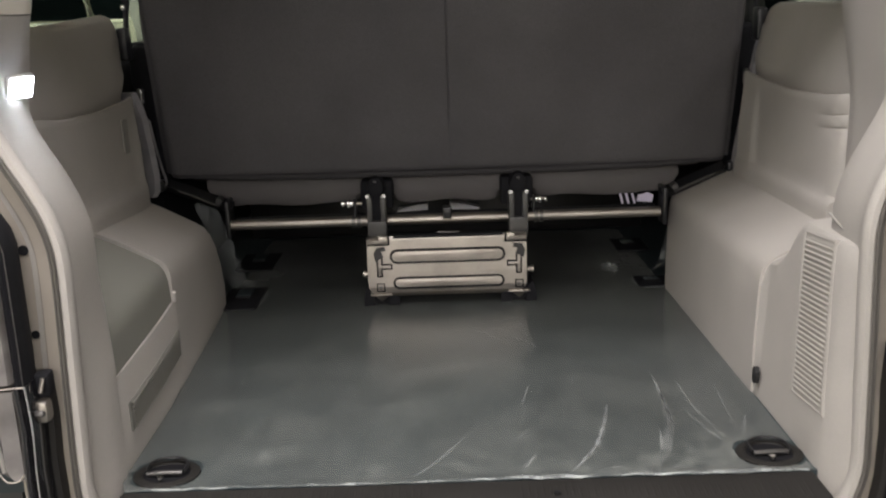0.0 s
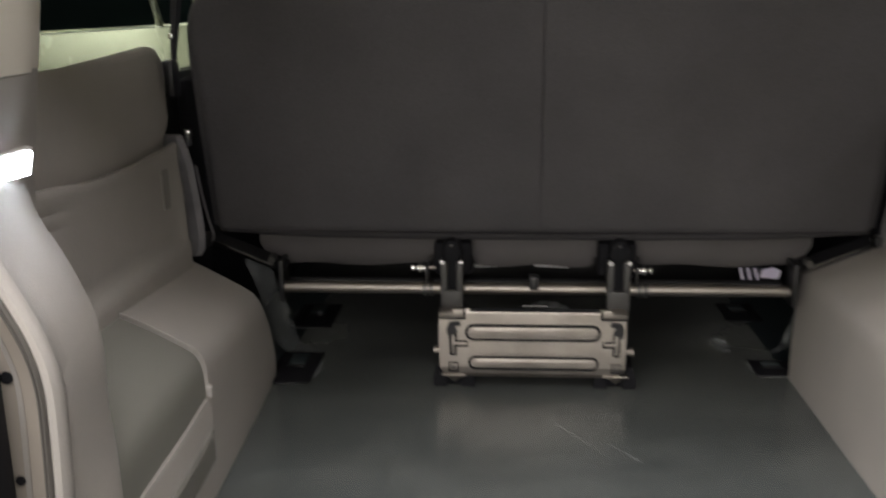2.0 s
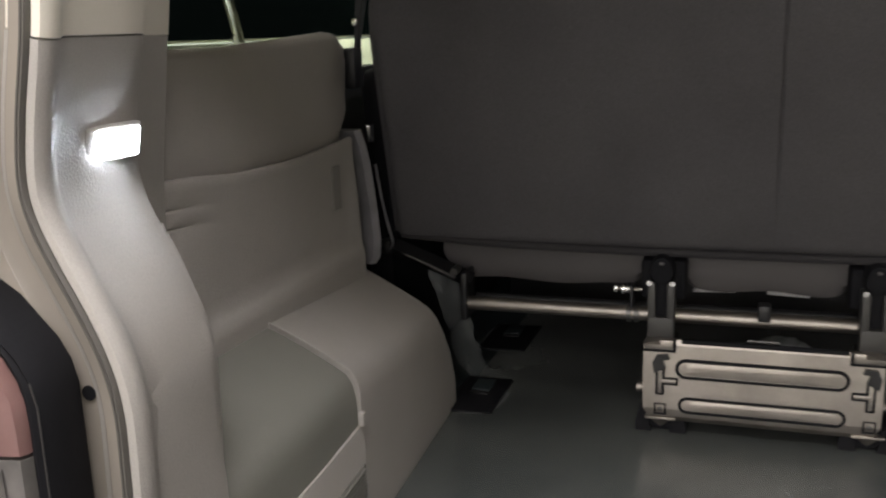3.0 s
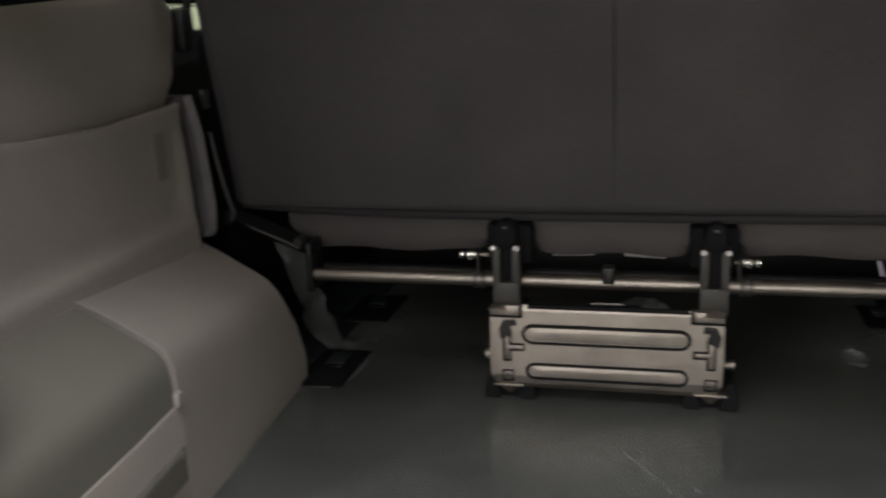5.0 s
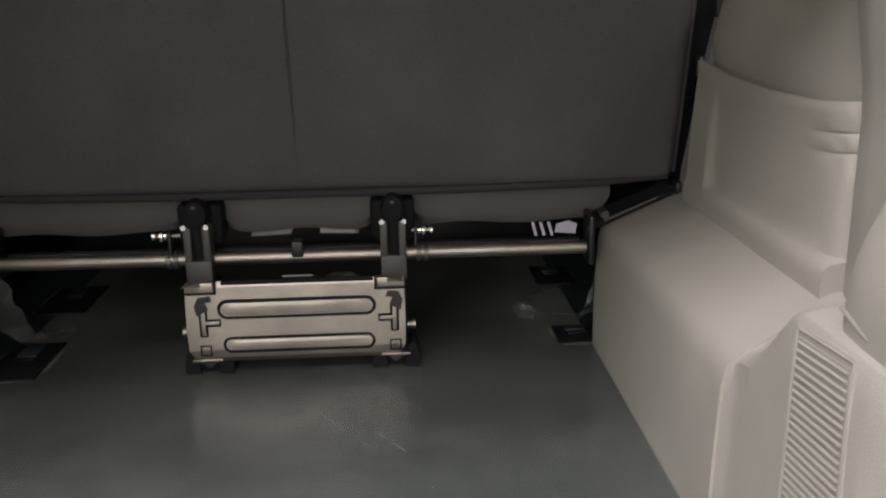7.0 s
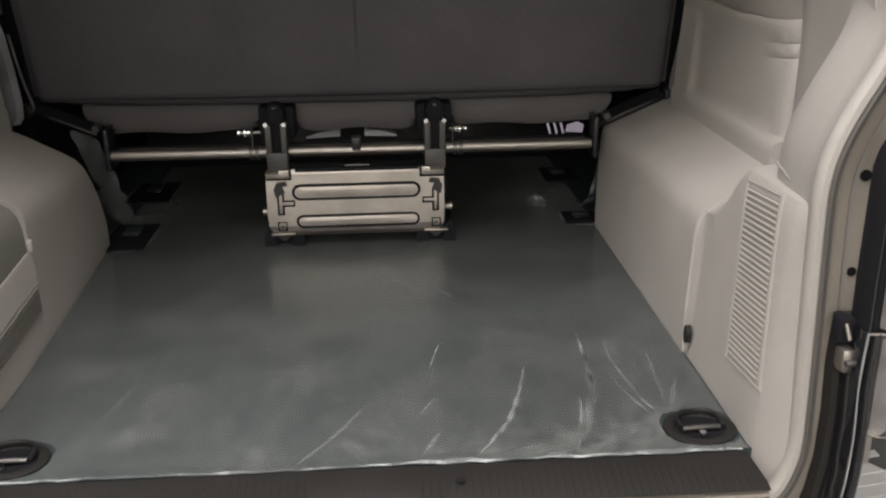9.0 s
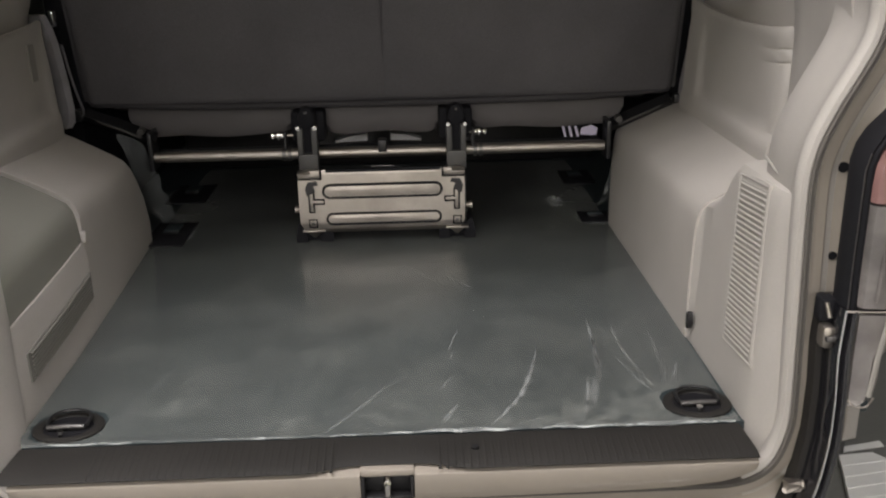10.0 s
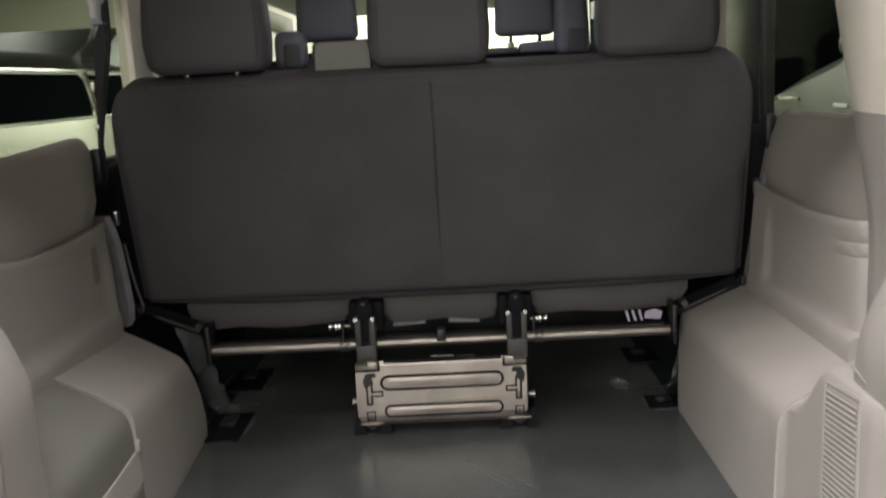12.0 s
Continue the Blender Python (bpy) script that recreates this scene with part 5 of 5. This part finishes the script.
# ---- outside at the tail ----
def tail_light(sx):
    t = thing("tail_light", "tail light with red and smoky clear lens in a black gasket", "tail light", (MID + sx * 0.8, 1.45, 0.3), "tail lights")
    X = lambda a: MID + sx * a
    rings, edge = [], [(0.255, 0.696), (0.32, 0.695), (0.42, 0.695), (0.47, 0.695), (0.495, 0.701), (0.518, 0.714), (0.543, 0.738), (0.58, 0.772), (0.66, 0.80), (0.78, 0.80)]
    for z, a in edge:
        rings.append([(X(a), 1.505, z), (X(a + 0.003), 1.480, z), (X(a + 0.006), 1.474, z), (X(a + 0.010), 1.476, z), (X(a + 0.014), 1.472, z), (X(a + 0.020), 1.474, z), (X(a + 0.020), 1.545, z), (X(a + 0.015), 1.545, z)])
    part("gasket", loft(rings), RUBBER, t)
    for off in (0.0055, 0.0145):
        part("chrome_line", tube([(X(a + off), 1.4735, z) for z, a in edge[:5]], 0.001, 6), GREYSTEEL, t)
    for name, mat, zs in (("lens", CLEARLENS, (0.262, 0.30, 0.36, 0.42)), ("red_lens", REDLENS, (0.424, 0.45, 0.48, 0.53, 0.58, 0.66, 0.78))):
        rings = []
        for z in zs:
            a = table(edge, z) + 0.0185
            rings.append([(X(a), 1.468, z), (X(a + 0.004), 1.460, z), (X(a + 0.05), 1.452, z), (X(a + 0.12), 1.47, z), (X(a + 0.12), 1.53, z), (X(a), 1.53, z)])
        part(name, loft(rings), mat, t)
    for k in range(4):
        a = 0.735 + 0.02 * k
        part("reflector_rib", tube([(X(a), 1.4545, 0.275), (X(a + 0.006), 1.4545, 0.41)], 0.004, 6), CHROME if k == 1 else CLEARLENS, t)
    rings = []
    for z, w in ((0.100, 0.012), (0.103, 0.026), (0.112, 0.038), (0.14, 0.043), (0.18, 0.044), (0.21, 0.062), (0.25, 0.11)):
        rings.append([(X(0.712), 1.475, z), (X(0.715), 1.462, z), (X(0.714 + w * 0.6), 1.455, z), (X(0.715 + w), 1.465, z), (X(0.715 + w), 1.52, z), (X(0.712), 1.52, z)])
    lens = part("lower_lens", loft(rings), CLEARLENS, t, "pale clear lower lens")
    part("lens_rib", tube([(X(0.742), 1.4545, 0.118), (X(0.748), 1.4530, 0.19), (X(0.756), 1.4530, 0.245)], 0.0042, 6), VENTDARK, lens)
    part("lens_rim", tube(spline([(X(0.714), 1.4600, 0.110), (X(0.722), 1.4560, 0.101), (X(0.740), 1.4545, 0.100), (X(0.754), 1.4600, 0.112)], 14), 0.0015, 8), STEEL, lens)
    return t


for sx in (-1, 1):
    tail_light(sx)
    X = lambda a: MID + sx * a
    bx = lambda a, b, *r, **k: box(min(X(a), X(b)), max(X(a), X(b)), *r, **k)
    low = thing("corner_panel", "glossy dark lower corner panel with a bright stop", "body panel", (X(0.74), 1.46, 0), kind="structure")
    edge = [(-0.19, 0.628), (-0.14, 0.650), (-0.10, 0.662), (-0.05, 0.674), (0.02, 0.683), (0.1, 0.684), (0.18, 0.680), (0.256, 0.683)]
    inner = [[(X(a), 1.525, z), (X(a + 0.001), 1.518, z), (X(a + 0.010), 1.516, z), (X(a + 0.012), 1.522, z), (X(a + 0.012), 1.545, z), (X(a), 1.545, z)] for z, a in edge]
    part("inner_strip", loft(inner), STRIP, low, "dark brown inner strip")
    outer = [[(X(a + 0.010), 1.545, z), (X(a + 0.010), 1.512, z), (X(a + 0.013), 1.478, z), (X(a + 0.017), 1.470, z), (X(a + 0.021), 1.472, z), (X(a + 0.024), 1.464, z), (X(a + 0.030), 1.461, z), (X(a + 0.034), 1.468, z), (X(a + 0.034), 1.545, z)] for z, a in edge]
    part("panel", loft(outer), GLOSS, low)
    part("chrome_edge", tube(spline([(X(a + 0.0155), 1.4695, z) for z, a in edge], 24), 0.0021, 8), CHROME, low)
    part("fine_edge", tube(spline([(X(a + 0.0285), 1.4605, z) for z, a in edge], 24), 0.0011, 6), GREYSTEEL, low)
    stop = part("stop", bx(0.675, 0.698, 1.486, 1.515, 0.183, 0.222, r=0.009), STEEL, low, "bright rounded stop")
    part("stop_cap", bx(0.679, 0.699, 1.480, 1.500, 0.196, 0.208, r=0.005), GREYSTEEL, stop)
    part("stop_bracket", bx(0.674, 0.700, 1.502, 1.53, 0.222, 0.262, r=0.006), RUBBER, low)
    part("bracket_pin", tube([(X(0.680), 1.497, 0.258), (X(0.684), 1.490, 0.236)], 0.0035, 8), STEEL, low)
    part("seam_edge", tube([(X(0.698), 1.466, 0.2555), (X(0.80), 1.452, 0.2555)], 0.0018, 8), STEEL, low)
    # steel lump added in place of a bright glint at the corner
    glint = bx(0.650, 0.684, 1.492, 1.516, -0.076, -0.060, r=0.006, seg=3)
    for v in glint.verts:
        v.co += 0.008 * noise.noise_vector(v.co * 90)
    part("corner_glint", glint, STEEL, low, "crumpled steel lump for the glint at the corner", smooth=False)
    for z, r in ((0.455, 0.0085), (0.313, 0.007)):
        part("screw_hole", tube([(X(0.706), 1.554, z), (X(0.706), 1.5515, z)], r, 12), RUBBER, low)
bumper = thing("bumper", "glossy bumper with a bright edge below the tail opening", "bumper", (MID, 1.4, -0.4))
part("top", box(-0.66, 0.70, 1.42, 1.535, -0.32, -0.165, 0.02, 3), FLANGE, bumper)
part("gap_strip", box(-0.65, 0.69, 1.47, 1.54, -0.168, -0.152, 0.003), BLACK, bumper)
part("chrome_strip", tube([(-0.66, 1.463, -0.155), (0.70, 1.463, -0.155)], 0.006, 8), CHROME, bumper)
stripe = [(1.265, 2.452), (1.395, 2.477), (1.395, 2.505), (1.262, 2.478)]
single("painted_line", loft([[(x, y, z) for x, y in stripe] for z in (-0.62, -0.617)]), PALE, "white line painted on the garage floor", "line", "structure")
carton = thing("carton", "white ribbed plastic sheet lying on the ground", "plastic sheet", (1.3, 2.2, -0.62))
sheet = [(1.239, 2.421), (1.336, 2.431), (1.60, 2.06), (1.09, 1.95)]
part("sheet", loft([[(x, y, z) for x, y in sheet] for z in (-0.62, -0.606)]), PALE, carton)
for k in range(1, 9):
    f = k / 9
    a, b = Vector((*sheet[0], 0)).lerp(Vector((*sheet[3], 0)), f), Vector((*sheet[1], 0)).lerp(Vector((*sheet[2], 0)), f)
    part("ridge", tube([(a.x, a.y, -0.606), (b.x, b.y, -0.606)], 0.003, 6, flat=(0.004, 0.002)), PALE, carton)

# ---- garage round the van ----
hall = thing("garage_wall", "pale green garage wall", "wall", (0, 0, -0.62), kind="structure")
part("left_wall", box(-6.2, -6.0, -12, 16, -0.62, 3.0), WALLPAINT, hall, smooth=False)
part("front_wall", box(-6.0, 1.6, 11.0, 11.2, -0.62, 3.0), WALLPAINT, hall, smooth=False)
# darkness of the right side is put into these walls' colour
part("unlit_front_wall", box(1.6, 6.0, 11.0, 11.2, -0.62, 3.0), UNLITWALL, hall, "wall coloured near-black for the unlit side", smooth=False)
part("right_wall", box(6.0, 6.2, -12, 16, -0.62, 3.0), UNLITWALL, hall, "wall coloured near-black for the unlit side", smooth=False)
part("back_wall", box(-6.0, 6.0, -10.2, -10, -0.62, 3.0), WALLPAINT, hall, smooth=False)
part("garage_ceiling", box(-6.2, 6.2, -12, 16, 3.0, 3.1), WALLPAINT, hall, smooth=False)


def parked_van(x, y, paint, label, tall=0.0):
    """A boxy parked vehicle standing along y; its near side faces +x."""
    v = thing("parked_van", label, "van", (x, y, -0.62))
    prof = [(0.0, -0.35), (0.0, 0.25), (0.05, 0.74), (0.13, 1.09), (0.26, 1.18), (1.54, 1.18), (1.67, 1.09), (1.75, 0.74), (1.8, 0.25), (1.8, -0.35)]
    outline = lambda yy, k: [(x - 0.9 - (a - 0.9) * k, yy, 0.4 + (z + (tall if z > 0.5 else 0) - 0.4) * k) for a, z in prof]
    part("body", loft([outline(yy, k) for yy, k in ((y - 2.34, 0.02), (y - 2.34, 0.5), (y - 2.33, 0.93), (y - 2.27, 1.0), (y + 1.6, 1.0), (y + 2.85, 1.0), (y + 2.95, 0.93), (y + 2.96, 0.02))]), paint, v)
    part("rear_window", box(x - 1.55, x - 0.25, y - 2.352, y - 2.32, 0.78 + tall, 1.06 + tall, 0.01), DARKGLASS, v)
    for a in (0.12, 1.68):
        part("rear_light", box(x - a - 0.07, x - a + 0.07, y - 2.35, y - 2.30, 0.15, 0.55, 0.02), REDLENS, v)
    roof = [(a - 0.005 if a < 0.9 else a + 0.005, z + 0.004) for a, z in ((0.132, 1.095), (0.19, 1.14), (0.26, 1.184), (1.54, 1.184), (1.61, 1.14), (1.668, 1.095))]
    part("roof", loft([[(x - a, yy, z + tall) for a, z in roof] for yy in (y - 2.26, y + 0.3, y + 2.83)]), GREENPAINT, v, "dark glossy roof")
    for y0, y1 in ((y - 2.0, y - 0.75), (y - 0.68, y + 0.35), (y + 0.42, y + 2.00), (y + 2.10, y + 2.75)):
        xs = lambda z: x - 0.05 - 0.08 * (z - 0.74) / 0.35
        ends = [(0.80, y0), (0.80, y1 - 0.03), (0.83, y1), (1.03, y1), (1.068, y1 - 0.05), (1.068, y0)]
        win = part("window", loft([[(xs(z) + d, yy, z + tall) for z, yy in ends] for d in (-0.10, 0.003)]), DARKGLASS, v)
        part("window_trim", tube([(xs(z) + 0.004, yy, z + tall) for z, yy in ends + ends[:1]], 0.010, 6), CHROME, win)
    for yy in (y - 1.4, y + 1.5):
        w = part("wheel", tube([(x - 0.2, yy, -0.30), (x + 0.01, yy, -0.30)], 0.31, 24), RUBBER, v)
        part("rim", tube([(x + 0.0, yy, -0.30), (x + 0.02, yy, -0.30)], 0.19, 20), STEEL, w)
    return v


parked_van(-2.1, 4.05, WHITEPAINT, "white parked van with dark side windows")
parked_van(-4.3, 8.0, GREENPAINT, "dark parked van by the garage wall", 0.36)


def parked_car(x, y):
    """A low car standing along y, its bonnet towards +y; y is the foot of its windscreen."""
    v = thing("parked_car", "dark olive parked car with a sloping bonnet", "car", (x, y, -0.62))
    prof = [(1.41, -0.40), (1.41, 0.30), (1.34, 0.60), (1.22, 0.68), (1.06, 0.725), (0.55, 0.85), (0.0, 0.96), (-0.62, 1.38), (-1.2, 1.44), (-2.2, 1.40), (-2.95, 0.95), (-3.05, 0.3), (-3.0, -0.40)]
    part("body", loft([[(xx, y + a, b - dz * max(0.0, (b - 0.5))) for a, b in prof] for xx, dz in ((x, 0.22), (x + 0.06, 0.06), (x + 0.16, 0.0), (x + 1.54, 0.0), (x + 1.64, 0.06), (x + 1.7, 0.22))]), CARPAINT, v)
    part("windscreen", loft([[(xx, y - 0.02, 0.985), (xx, y - 0.58, 1.365), (xx, y - 0.60, 1.33), (xx, y - 0.04, 0.95)] for xx in (x + 0.17, x + 1.53)]), DARKGLASS, v)
    for y0, y1 in ((-2.6, -1.55), (-1.5, -0.45)):
        part("window", box(x - 0.004, x + 0.03, y + y0, y + y1, 0.80, 1.12, 0.01), DARKGLASS, v)
    part("bonnet_edge", tube([(x + 0.165, y + 1.05, 0.732), (x + 0.165, y + 0.55, 0.857), (x + 0.165, y + 0.02, 0.966)], 0.008, 6), STEEL, v)
    part("wiper", tube([(x + 0.2, y + 0.02, 0.985), (x + 0.75, y - 0.10, 1.06)], 0.012, 6), BLACK, v)
    part("wing_mirror", box(x - 0.17, x - 0.02, y - 0.50, y - 0.38, 0.93, 1.04, 0.035), CARPAINT, v)
    # pale pieces, placed to the camera's view, that paint glints on the wing
    part("wing_glint", box(x - 0.008, x + 0.012, y + 0.62, y + 1.16, 0.650, 0.676, 0.004), WHITEPAINT, v, "pale strip for the glint along the wing")
    part("side_glint", box(x - 0.010, x + 0.012, y - 0.14, y + 0.06, 0.625, 0.652, 0.006), PALE, v, "small pale block for a glint on the side")
    part("headlight", box(x + 0.05, x + 0.40, y + 1.36, y + 1.43, 0.34, 0.50, 0.03), CLEARLENS, v)
    for yy in (0.75, -2.2):
        w = part("wheel", tube([(x - 0.01, y + yy, -0.31), (x + 0.2, y + yy, -0.31)], 0.31, 24), RUBBER, v)
        part("rim", tube([(x - 0.02, y + yy, -0.31), (x + 0.0, y + yy, -0.31)], 0.19, 20), STEEL, w)


parked_car(2.3, 5.84)
parked_car(-3.95, 9.2)
